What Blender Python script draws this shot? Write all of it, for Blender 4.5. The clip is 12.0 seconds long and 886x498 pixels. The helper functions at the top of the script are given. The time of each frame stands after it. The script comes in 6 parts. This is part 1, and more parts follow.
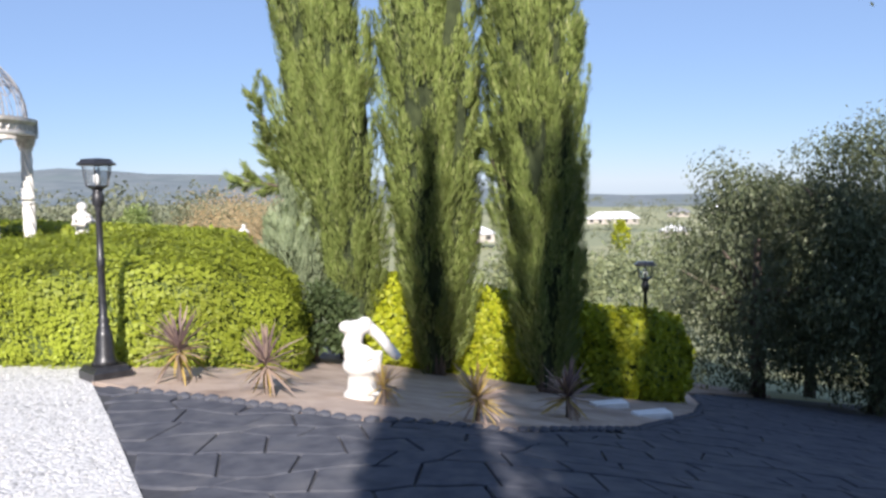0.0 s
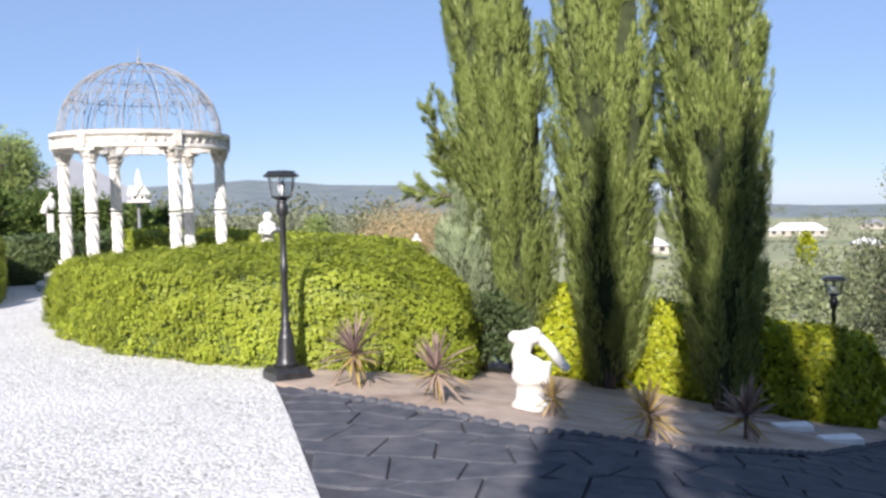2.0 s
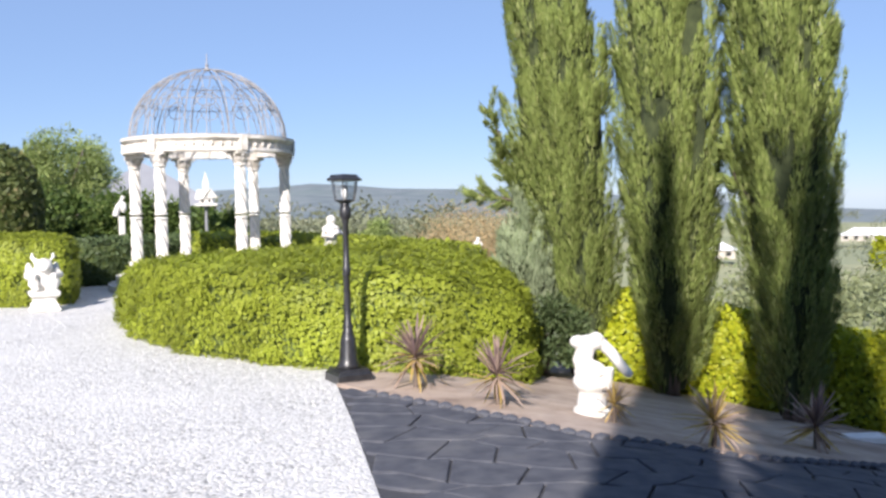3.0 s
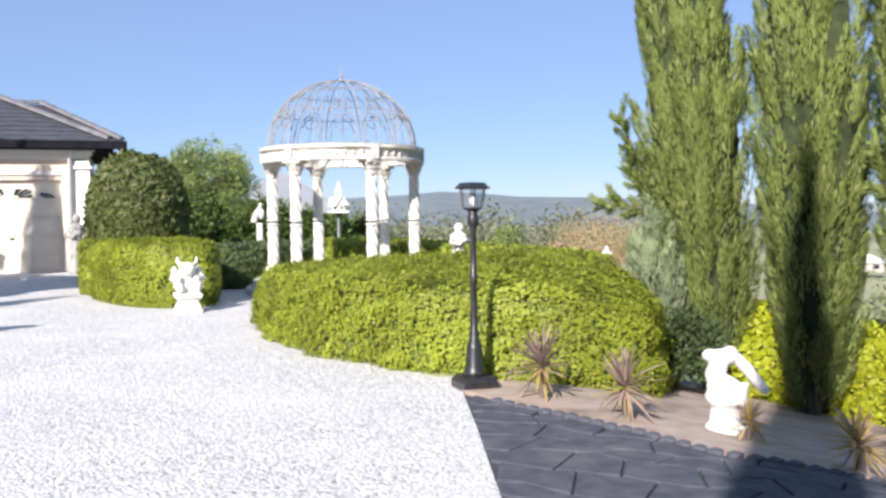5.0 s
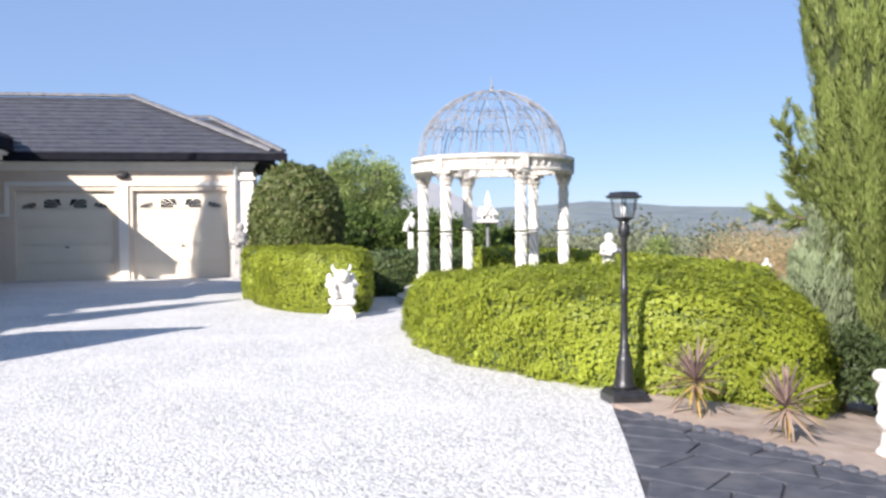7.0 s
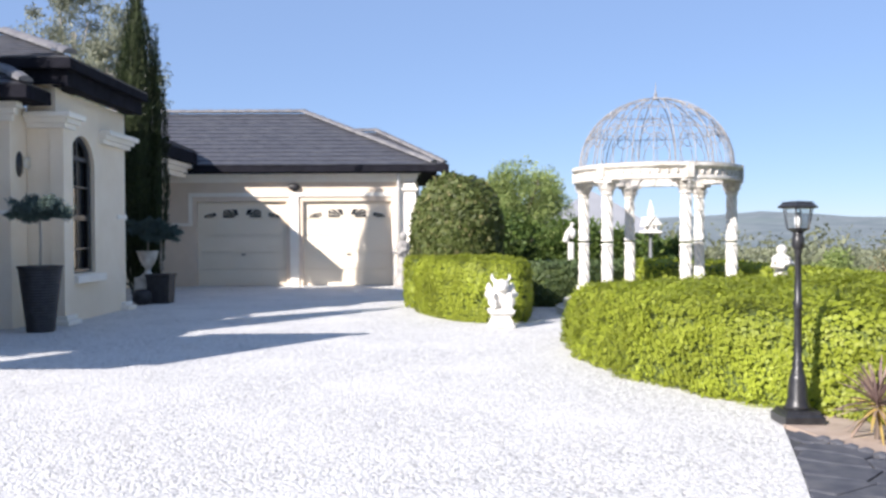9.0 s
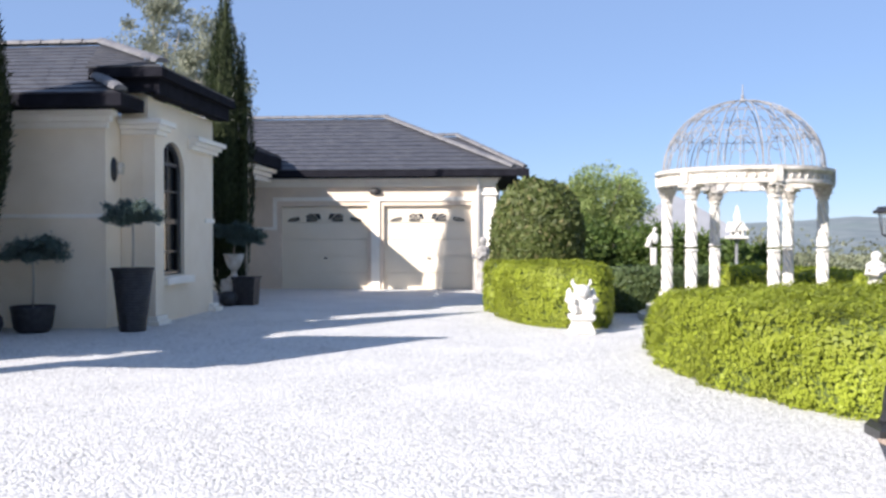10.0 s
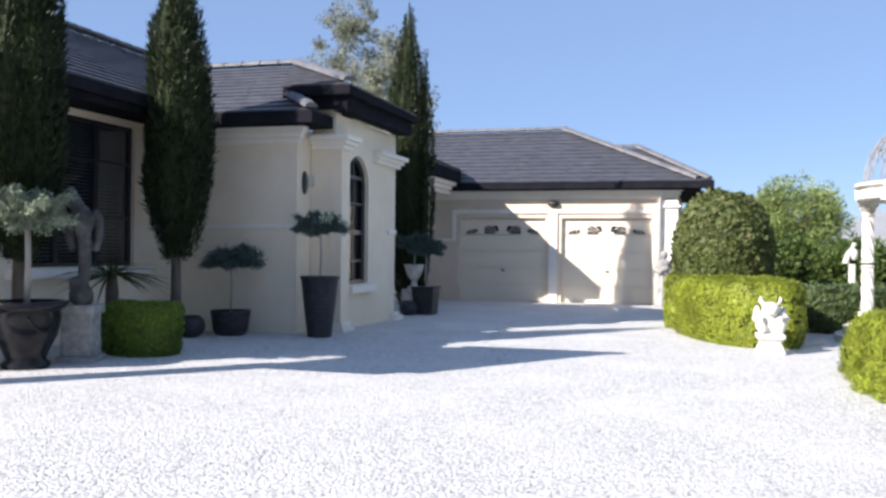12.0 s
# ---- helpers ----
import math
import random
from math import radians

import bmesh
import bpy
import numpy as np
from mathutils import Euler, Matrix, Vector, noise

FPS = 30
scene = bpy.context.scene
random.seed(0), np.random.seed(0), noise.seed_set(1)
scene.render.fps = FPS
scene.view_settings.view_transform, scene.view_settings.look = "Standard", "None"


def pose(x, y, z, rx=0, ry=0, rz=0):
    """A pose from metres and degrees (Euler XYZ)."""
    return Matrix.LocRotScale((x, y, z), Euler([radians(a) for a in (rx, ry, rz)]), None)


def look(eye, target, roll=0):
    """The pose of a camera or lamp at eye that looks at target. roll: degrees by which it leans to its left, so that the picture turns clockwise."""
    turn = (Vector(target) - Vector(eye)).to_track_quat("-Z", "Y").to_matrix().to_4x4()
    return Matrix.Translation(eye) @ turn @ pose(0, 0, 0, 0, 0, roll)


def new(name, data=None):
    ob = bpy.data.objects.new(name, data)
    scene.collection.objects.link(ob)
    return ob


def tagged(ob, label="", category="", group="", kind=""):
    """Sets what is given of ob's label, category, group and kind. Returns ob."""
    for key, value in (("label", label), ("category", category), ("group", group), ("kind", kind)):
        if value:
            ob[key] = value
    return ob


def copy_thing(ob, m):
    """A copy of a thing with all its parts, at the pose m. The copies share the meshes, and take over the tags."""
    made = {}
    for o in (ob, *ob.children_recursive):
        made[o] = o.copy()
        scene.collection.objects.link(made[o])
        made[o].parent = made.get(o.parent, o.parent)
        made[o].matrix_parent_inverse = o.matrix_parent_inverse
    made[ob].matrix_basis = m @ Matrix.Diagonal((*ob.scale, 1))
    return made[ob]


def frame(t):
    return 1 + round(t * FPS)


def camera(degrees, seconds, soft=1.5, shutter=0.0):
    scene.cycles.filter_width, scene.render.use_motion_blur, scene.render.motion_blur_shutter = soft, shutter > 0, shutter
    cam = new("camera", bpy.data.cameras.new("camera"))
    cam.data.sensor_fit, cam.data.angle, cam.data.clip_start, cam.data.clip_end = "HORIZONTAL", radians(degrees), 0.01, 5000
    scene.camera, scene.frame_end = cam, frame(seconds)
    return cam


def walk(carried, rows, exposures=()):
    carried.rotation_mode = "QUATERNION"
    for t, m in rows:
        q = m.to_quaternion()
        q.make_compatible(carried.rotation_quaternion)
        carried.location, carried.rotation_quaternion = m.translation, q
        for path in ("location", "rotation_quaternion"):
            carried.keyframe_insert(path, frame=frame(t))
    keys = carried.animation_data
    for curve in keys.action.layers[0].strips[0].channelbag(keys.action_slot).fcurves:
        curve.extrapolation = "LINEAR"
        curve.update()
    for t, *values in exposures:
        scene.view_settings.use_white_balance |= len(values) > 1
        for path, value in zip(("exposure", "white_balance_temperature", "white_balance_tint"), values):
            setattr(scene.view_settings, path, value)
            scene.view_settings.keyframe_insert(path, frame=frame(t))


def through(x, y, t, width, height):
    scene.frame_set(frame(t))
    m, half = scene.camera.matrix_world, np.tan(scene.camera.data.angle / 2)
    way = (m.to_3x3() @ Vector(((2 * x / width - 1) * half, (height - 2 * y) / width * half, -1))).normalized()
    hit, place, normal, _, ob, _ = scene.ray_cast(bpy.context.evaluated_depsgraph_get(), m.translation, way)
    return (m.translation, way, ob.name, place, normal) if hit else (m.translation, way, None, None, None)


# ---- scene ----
cam = camera(53.0, 12.0, soft=2.8)
EYE = 1.31
# seconds, turn to the left, tilt up, lean
TURNS = [
    (0, -43.23, -4.21, -0.93),
    (0.5, -40.07, -3.98, -1.08),
    (1, -37.13, -3.74, -1.03),
    (1.5, -34.55, -3.54, -1.05),
    (2, -32.29, -3.37, -1.03),
    (2.5, -30.22, -3.22, -1.04),
    (3, -28.33, -3.07, -0.97),
    (5, -20.14, -2.43, -0.69),
    (5.5, -17.88, -2.26, -0.66),
    (6, -15.50, -2.08, -0.56),
    (6.5, -13.04, -1.88, -0.58),
    (7, -10.57, -1.72, -0.51),
    (9, -0.31, -1.00, -0.26),
    (9.5, 2.28, -0.84, -0.14),
    (10, 4.83, -0.70, -0.02),
    (10.5, 7.48, -0.52, 0.12),
    (11, 10.26, -0.34, 0.30),
    (11.5, 13.25, -0.15, 0.54),
    (12, 16.23, 0.03, 0.65),
]
walk(cam, [(t, pose(0, 0, EYE, 90 + p, 0, y) @ pose(0, 0, 0, 0, 0, r)) for t, y, p, r in TURNS],
     exposures=[(0.0, 0.82, 6400, 16), (5.0, 0.88, 6400, 16), (12.0, 0.94, 6400, 15)])

# ---- light ----
SUN_AZ, SUN_EL = radians(47.0), radians(30.0)      # the way the light travels over the ground, and its height
way = Vector((math.cos(SUN_AZ) * math.cos(SUN_EL), math.sin(SUN_AZ) * math.cos(SUN_EL), -math.sin(SUN_EL)))
world = bpy.data.worlds.new("sky")
scene.world = world
world.use_nodes = True
wn = world.node_tree.nodes
sky = wn.new("ShaderNodeTexSky")
sky.sky_type, sky.sun_disc = "NISHITA", False
sky.sun_elevation, sky.sun_rotation = SUN_EL, math.atan2(-way.x, -way.y) % (2 * math.pi)
sky.air_density, sky.dust_density, sky.ozone_density = 1.0, 0.15, 4.3
sky.altitude = 1800
wn["Background"].inputs["Strength"].default_value = 0.071
world.node_tree.links.new(sky.outputs[0], wn["Background"].inputs[0])
# thin even haze over the whole sky
haze, veil = wn.new("ShaderNodeBackground"), wn.new("ShaderNodeMixShader")
haze.inputs["Color"].default_value, haze.inputs["Strength"].default_value = (0.42, 0.62, 1.0, 1), 0.50
veil.inputs[0].default_value = 0.55
world.node_tree.links.new(wn["Background"].outputs[0], veil.inputs[1])
world.node_tree.links.new(haze.outputs[0], veil.inputs[2])
world.node_tree.links.new(veil.outputs[0], wn["World Output"].inputs[0])
sun_data = bpy.data.lights.new("sun", "SUN")
sun_data.energy, sun_data.angle, sun_data.color = 5.0, radians(0.5), (1.0, 0.95, 0.87)
sun = new("sun", sun_data)
sun.matrix_world = look(Vector((0, 0, 30)) - way * 20, (0, 0, 30))

# ---- materials ----


def rgb(c):
    return (c, c, c, 1) if isinstance(c, (int, float)) else (*c, 1)


def mat(name, a, b=None, scale=6.0, rough=0.7, metal=0.0, bump=0.0, bump_scale=40.0, spots=None, spot_scale=1.2, coat=0.0,
        stretch=(1, 1, 1), spec=0.5, spread=(0.35, 0.65), island=0.0):
    """Two colours mixed by grain, a third in wide stains, fine relief."""
    m = bpy.data.materials.new(name)
    m.use_nodes = True
    n, ln = m.node_tree.nodes, m.node_tree.links.new
    p = n["Principled BSDF"]
    p.inputs["Roughness"].default_value, p.inputs["Metallic"].default_value = rough, metal
    p.inputs["Coat Weight"].default_value, p.inputs["Specular IOR Level"].default_value = coat, spec
    co, mp = n.new("ShaderNodeTexCoord"), n.new("ShaderNodeMapping")
    mp.inputs["Scale"].default_value = stretch
    ln(co.outputs["Object"], mp.inputs[0])

    def grain(s, lo, hi, detail=5):
        t, r = n.new("ShaderNodeTexNoise"), n.new("ShaderNodeMapRange")
        t.inputs["Scale"].default_value, t.inputs["Detail"].default_value = s, detail
        r.inputs["From Min"].default_value, r.inputs["From Max"].default_value = lo, hi
        ln(mp.outputs[0], t.inputs["Vector"])
        ln(t.outputs[0], r.inputs[0])
        return r.outputs[0]

    def mix(f, x, y):
        k = n.new("ShaderNodeMix")
        k.data_type = "RGBA"
        ln(f, k.inputs["Factor"])
        for v, s in ((x, "A"), (y, "B")):
            slot = [i for i in k.inputs if i.name == s and i.type == "RGBA"][0]
            if isinstance(v, tuple):
                slot.default_value = v
            else:
                ln(v, slot)
        return [o for o in k.outputs if o.type == "RGBA"][0]

    c = mix(grain(scale, *spread), rgb(a), rgb(b if b is not None else a))
    if spots is not None:
        c = mix(grain(spot_scale, 0.52, 0.72), c, rgb(spots))
    if island:
        g, hs, r = n.new("ShaderNodeNewGeometry"), n.new("ShaderNodeHueSaturation"), n.new("ShaderNodeMapRange")
        r.inputs["To Min"].default_value, r.inputs["To Max"].default_value = 1 - island, 1 + island
        ln(g.outputs["Random Per Island"], r.inputs[0])
        ln(r.outputs[0], hs.inputs["Value"])
        ln(c, hs.inputs["Color"])
        c = hs.outputs[0]
    ln(c, p.inputs["Base Color"])
    if bump:
        t, bp = n.new("ShaderNodeTexNoise"), n.new("ShaderNodeBump")
        t.inputs["Scale"].default_value, t.inputs["Detail"].default_value = bump_scale, 6
        bp.inputs["Strength"].default_value, bp.inputs["Distance"].default_value = bump, 0.01
        ln(mp.outputs[0], t.inputs["Vector"])
        ln(t.outputs[0], bp.inputs["Height"])
        ln(bp.outputs[0], p.inputs["Normal"])
    return m


def leaf_mat(name, a, b, c=None, through=0.35, rough=0.5):
    """Leaves: each of its own tone, partly see-through to light."""
    m = bpy.data.materials.new(name)
    m.use_nodes = True
    n, ln = m.node_tree.nodes, m.node_tree.links.new
    p = n["Principled BSDF"]
    p.inputs["Roughness"].default_value, p.inputs["Specular IOR Level"].default_value = rough, 0.3
    g, ramp = n.new("ShaderNodeNewGeometry"), n.new("ShaderNodeValToRGB")
    e = ramp.color_ramp.elements
    e[0].color, e[1].color = rgb(a), rgb(b)
    if c:
        x = e.new(0.88)
        x.color = rgb(b)
        e[2].color = rgb(c)
    ln(g.outputs["Random Per Island"], ramp.inputs[0])
    co, t, hs, r = n.new("ShaderNodeTexCoord"), n.new("ShaderNodeTexNoise"), n.new("ShaderNodeHueSaturation"), n.new("ShaderNodeMapRange")
    t.inputs["Scale"].default_value = 1.6
    r.inputs["From Min"].default_value, r.inputs["From Max"].default_value = 0.3, 0.7
    r.inputs["To Min"].default_value, r.inputs["To Max"].default_value = 0.75, 1.25
    ln(co.outputs["Object"], t.inputs["Vector"])
    ln(t.outputs[0], r.inputs[0])
    ln(r.outputs[0], hs.inputs["Value"])
    ln(ramp.outputs[0], hs.inputs["Color"])
    ln(hs.outputs[0], p.inputs["Base Color"])
    tr, mx = n.new("ShaderNodeBsdfTranslucent"), n.new("ShaderNodeMixShader")
    mx.inputs[0].default_value = through
    ln(hs.outputs[0], tr.inputs[0])
    ln(p.outputs[0], mx.inputs[1])
    ln(tr.outputs[0], mx.inputs[2])
    ln(mx.outputs[0], n["Material Output"].inputs[0])
    return m


def glass_mat(name, tint, alpha):
    m = bpy.data.materials.new(name)
    m.use_nodes = True
    n, ln = m.node_tree.nodes, m.node_tree.links.new
    g, t, x = n.new("ShaderNodeBsdfGlossy"), n.new("ShaderNodeBsdfTransparent"), n.new("ShaderNodeMixShader")
    g.inputs["Roughness"].default_value = 0.04
    t.inputs[0].default_value = rgb(tint)
    x.inputs[0].default_value = alpha
    ln(t.outputs[0], x.inputs[1])
    ln(g.outputs[0], x.inputs[2])
    ln(x.outputs[0], n["Material Output"].inputs[0])
    return m


def gravel_mat():
    """Crushed white quartz: each stone its own tone, gaps between them."""
    m = bpy.data.materials.new("white_gravel")
    m.use_nodes = True
    n, ln = m.node_tree.nodes, m.node_tree.links.new
    p = n["Principled BSDF"]
    p.inputs["Roughness"].default_value = 0.75
    co, v, ramp, bp = n.new("ShaderNodeTexCoord"), n.new("ShaderNodeTexVoronoi"), n.new("ShaderNodeValToRGB"), n.new("ShaderNodeBump")
    v.inputs["Scale"].default_value = 44
    e = ramp.color_ramp.elements
    e[0].color, e[1].color = (0.20, 0.198, 0.192, 1), (0.73, 0.72, 0.697, 1)
    x = e.new(0.34)
    x.color = (0.50, 0.493, 0.48, 1)
    ln(co.outputs["Object"], v.inputs["Vector"])
    ln(v.outputs["Color"], ramp.inputs[0])
    t, mx, r = n.new("ShaderNodeTexNoise"), n.new("ShaderNodeMix"), n.new("ShaderNodeMapRange")
    t.inputs["Scale"].default_value, t.inputs["Detail"].default_value = 0.9, 6
    r.inputs["From Min"].default_value, r.inputs["From Max"].default_value = 0.45, 0.75
    mx.data_type = "RGBA"
    ln(co.outputs["Object"], t.inputs["Vector"])
    ln(t.outputs[0], r.inputs[0])
    ln(r.outputs[0], mx.inputs["Factor"])
    ln(ramp.outputs[0], mx.inputs[6])
    mx.inputs[7].default_value = (0.63, 0.62, 0.60, 1)
    ln(mx.outputs[2], p.inputs["Base Color"])
    bp.inputs["Strength"].default_value, bp.inputs["Distance"].default_value = 0.9, 0.010
    bp.invert = True
    ln(v.outputs["Distance"], bp.inputs["Height"])
    ln(bp.outputs[0], p.inputs["Normal"])
    return m


GRAVEL = gravel_mat()
STONE_CHIP = mat("quartz_chip", (0.42, 0.41, 0.40), (0.52, 0.51, 0.495), 8, 0.7, island=0.25)
PAVER = mat("slate_grey_paving", (0.066, 0.07, 0.086), (0.098, 0.102, 0.118), 9, 0.85, spec=0.1, bump=0.5, bump_scale=14, spots=(0.125, 0.125, 0.134), spot_scale=3)
PAVER_JOINT = mat("paving_joint", (0.042, 0.043, 0.05), (0.06, 0.06, 0.068), 20, 0.8)
EARTH = mat("bare_earth", (0.33, 0.255, 0.205), (0.45, 0.36, 0.295), 5, 0.95, bump=0.9, bump_scale=30, spots=(0.17, 0.115, 0.085), spot_scale=2.5)
LAND = mat("dry_pasture", (0.25, 0.265, 0.14), (0.34, 0.33, 0.18), 0.03, 0.95, spots=(0.18, 0.21, 0.12), spot_scale=0.012)
# wooded hills; the blue haze of distance is put into the colour
HILLHAZE = mat("hazy_wooded_hill", (0.12, 0.15, 0.16), (0.19, 0.215, 0.215), 0.02, 0.95, spots=(0.15, 0.19, 0.18), spot_scale=0.006)
RENDERED = mat("cream_render", (0.82, 0.70, 0.54), (0.86, 0.745, 0.59), 3, 0.85, bump=0.15, bump_scale=120, spots=(0.79, 0.67, 0.51), spot_scale=0.8)
TANWALL = mat("tan_render", (0.68, 0.56, 0.44), (0.73, 0.61, 0.485), 3, 0.85, bump=0.15, bump_scale=120, spots=(0.64, 0.53, 0.41), spot_scale=0.8)
MOULD = mat("pale_cream_moulding", (0.84, 0.78, 0.69), (0.88, 0.83, 0.74), 5, 0.7, bump=0.08, bump_scale=90)
DOORP = mat("cream_steel_door", (0.80, 0.70, 0.55), (0.83, 0.73, 0.58), 2, 0.45, bump=0.03, bump_scale=60)
TILE = mat("charcoal_roof_tile", (0.045, 0.047, 0.058), (0.08, 0.082, 0.095), 4, 0.5, bump=0.3, bump_scale=30, spots=(0.09, 0.092, 0.102), spot_scale=2.0, stretch=(1, 2.5, 1))
CAP = mat("ridge_capping", (0.10, 0.10, 0.11), (0.17, 0.165, 0.165), 5, 0.6, bump=0.3)
FASCIA = mat("black_fascia", (0.012, 0.012, 0.016), (0.018, 0.018, 0.024), 5, 0.9, spec=0.06)
BLACKP = mat("black_painted_metal", (0.012, 0.012, 0.014), (0.026, 0.026, 0.028), 25, 0.38, bump=0.15, bump_scale=60, coat=0.2)
WHITEPIPE = mat("white_downpipe", (0.78, 0.76, 0.72), (0.74, 0.72, 0.68), 6, 0.5)
WHITES = mat("white_cast_stone", (0.58, 0.56, 0.52), (0.70, 0.68, 0.635), 9, 0.75, bump=0.4, bump_scale=35, spots=(0.60, 0.56, 0.50), spot_scale=5)
WEATHER = mat("weathered_cast_stone", (0.50, 0.46, 0.40), (0.74, 0.71, 0.66), 6, 0.85, bump=0.6, bump_scale=30, spots=(0.40, 0.36, 0.30), spot_scale=3.5)
GREYST = mat("grey_weathered_stone", (0.26, 0.25, 0.24), (0.38, 0.37, 0.35), 12, 0.9, bump=0.6, bump_scale=45, spots=(0.16, 0.155, 0.15), spot_scale=5)
IRON = mat("grey_wrought_iron", (0.19, 0.195, 0.21), (0.32, 0.31, 0.30), 12, 0.6)
DARKST = mat("dark_cast_stone", (0.03, 0.028, 0.027), (0.075, 0.072, 0.07), 7, 0.75, bump=0.6, bump_scale=45, spots=(0.16, 0.16, 0.16), spot_scale=4)
GLAZED = mat("black_glazed_pot", (0.008, 0.008, 0.010), (0.016, 0.016, 0.018), 8, 0.14, spec=0.22, coat=0.05)
RIBPOT = mat("dark_ribbed_pot", (0.018, 0.017, 0.02), (0.035, 0.033, 0.036), 14, 0.55, bump=0.3)
BARK = mat("brown_bark", (0.09, 0.065, 0.05), (0.16, 0.125, 0.10), 12, 0.95, bump=0.9, bump_scale=30, stretch=(1, 1, 0.25))
PALEBARK = mat("pale_bark", (0.30, 0.27, 0.23), (0.42, 0.38, 0.33), 12, 0.9, bump=0.6, stretch=(1, 1, 0.3))
WINGLASS = mat("dark_window_glass", (0.010, 0.011, 0.013), (0.014, 0.015, 0.018), 2, 0.05, spec=0.8)
BLIND = mat("white_blind", (0.60, 0.60, 0.59), (0.68, 0.68, 0.66), 3, 0.7)
LAMPGLASS = glass_mat("clear_lamp_glass", (0.92, 0.94, 0.94), 0.18)
FROST = mat("frosted_bulb", (0.82, 0.82, 0.80), (0.86, 0.86, 0.84), 6, 0.3)
ROOFWHITE = mat("white_metal_roof", (0.72, 0.72, 0.73), (0.78, 0.78, 0.78), 0.5, 0.5)
ROOFGREY = mat("grey_metal_roof", (0.24, 0.245, 0.26), (0.29, 0.295, 0.31), 1.0, 0.5)
WALLFAR = mat("pale_house_wall", (0.34, 0.31, 0.27), (0.42, 0.38, 0.33), 0.5, 0.8)
DARKOPEN = mat("dark_window", (0.02, 0.022, 0.026), (0.03, 0.032, 0.036), 1, 0.15)

HEDGE_L = leaf_mat("lime_hedge_leaf", (0.255, 0.305, 0.03), (0.30, 0.345, 0.038), (0.36, 0.395, 0.06), 0.35)
# core colour of hedges and topiary, dark for the shade in the leaf gaps
HEDGE_SHADE = mat("hedge_inner_shade", (0.06, 0.085, 0.018), (0.11, 0.14, 0.03), 14, 0.95, bump=0.8)
GOLD_L = leaf_mat("golden_leaf", (0.22, 0.27, 0.012), (0.38, 0.40, 0.018), (0.46, 0.46, 0.03), 0.2)
BOX_L = leaf_mat("box_leaf", (0.09, 0.15, 0.025), (0.20, 0.28, 0.04), (0.32, 0.37, 0.07))
# leaf for the hedge and shrub in shade; that shade is put into the colour
SHADEH_L = leaf_mat("shaded_hedge_leaf", (0.07, 0.11, 0.04), (0.13, 0.17, 0.07))
TOPI_L = leaf_mat("topiary_leaf", (0.07, 0.095, 0.028), (0.15, 0.18, 0.055), (0.27, 0.23, 0.11))
CYP_L = leaf_mat("cypress_spray", (0.125, 0.165, 0.042), (0.23, 0.28, 0.078), (0.34, 0.36, 0.15), 0.1)
# core colour of the cypresses, darkened for the shade between the sprays
CYP_SHADE = mat("cypress_inner_shade", (0.022, 0.032, 0.010), (0.045, 0.058, 0.02), 10, 0.95, bump=0.8)
# spray of the house cypresses, darkened in colour for the shadow they stand in
CYPSHADED_L = leaf_mat("shaded_cypress_spray", (0.010, 0.018, 0.006), (0.028, 0.042, 0.014), (0.058, 0.072, 0.028), 0.15)
BLUE_L = leaf_mat("blue_spruce_needle", (0.045, 0.075, 0.072), (0.10, 0.145, 0.135), (0.20, 0.25, 0.19), 0.1)
# paler copy of the spruce needle, with sunlight put into the colour
LITBLUE_L = leaf_mat("sunlit_spruce_needle", (0.16, 0.20, 0.13), (0.30, 0.35, 0.26), (0.42, 0.46, 0.28), 0.15)
LIGHT_L = leaf_mat("pale_feathery_leaf", (0.27, 0.33, 0.19), (0.40, 0.46, 0.28), None, 0.25)
# olive scrub leaf, kept paler: haze over the slope is put into the colour
SCRUBHAZE_L = leaf_mat("hazy_scrub_leaf", (0.15, 0.175, 0.085), (0.21, 0.235, 0.115), (0.27, 0.28, 0.15), 0.2)
WEEP_L = leaf_mat("olive_weeping_leaf", (0.07, 0.088, 0.042), (0.135, 0.155, 0.08), (0.22, 0.235, 0.145), 0.12)
LIME_L = leaf_mat("young_tree_leaf", (0.16, 0.225, 0.065), (0.28, 0.34, 0.11), (0.38, 0.42, 0.17), 0.25)
SHRUB_L = leaf_mat("shrub_leaf", (0.05, 0.09, 0.02), (0.12, 0.175, 0.04), (0.22, 0.27, 0.08))
EUC_L = leaf_mat("gum_leaf", (0.17, 0.19, 0.14), (0.28, 0.29, 0.22), (0.36, 0.36, 0.27))
WOOD_L = leaf_mat("far_wood_leaf", (0.12, 0.135, 0.075), (0.18, 0.195, 0.115), (0.24, 0.24, 0.155), 0.2)
OCHRE_L = leaf_mat("ochre_twig_leaf", (0.40, 0.29, 0.15), (0.50, 0.37, 0.20), (0.36, 0.36, 0.19), 0.2)
CORD_L = leaf_mat("purple_cordyline_blade", (0.22, 0.16, 0.14), (0.42, 0.31, 0.24), (0.56, 0.44, 0.20), 0.2)
CORD_D = leaf_mat("dark_cordyline_blade", (0.12, 0.08, 0.085), (0.27, 0.19, 0.17), None, 0.2)
CORD_Y = leaf_mat("dry_cordyline_blade", (0.30, 0.21, 0.07), (0.50, 0.36, 0.11), (0.55, 0.42, 0.18), 0.2)

# ---- helpers of this scene ----
RNG = np.random.default_rng(7)


def ground(x):
    """Level gravel court; the land falls away to the east of it."""
    if x < 2.6:
        return 0.0
    if x < 3.4:
        return -0.21 * (x - 2.6) ** 2 / 1.6
    return -0.21 * (min(x, 22) - 3.0)


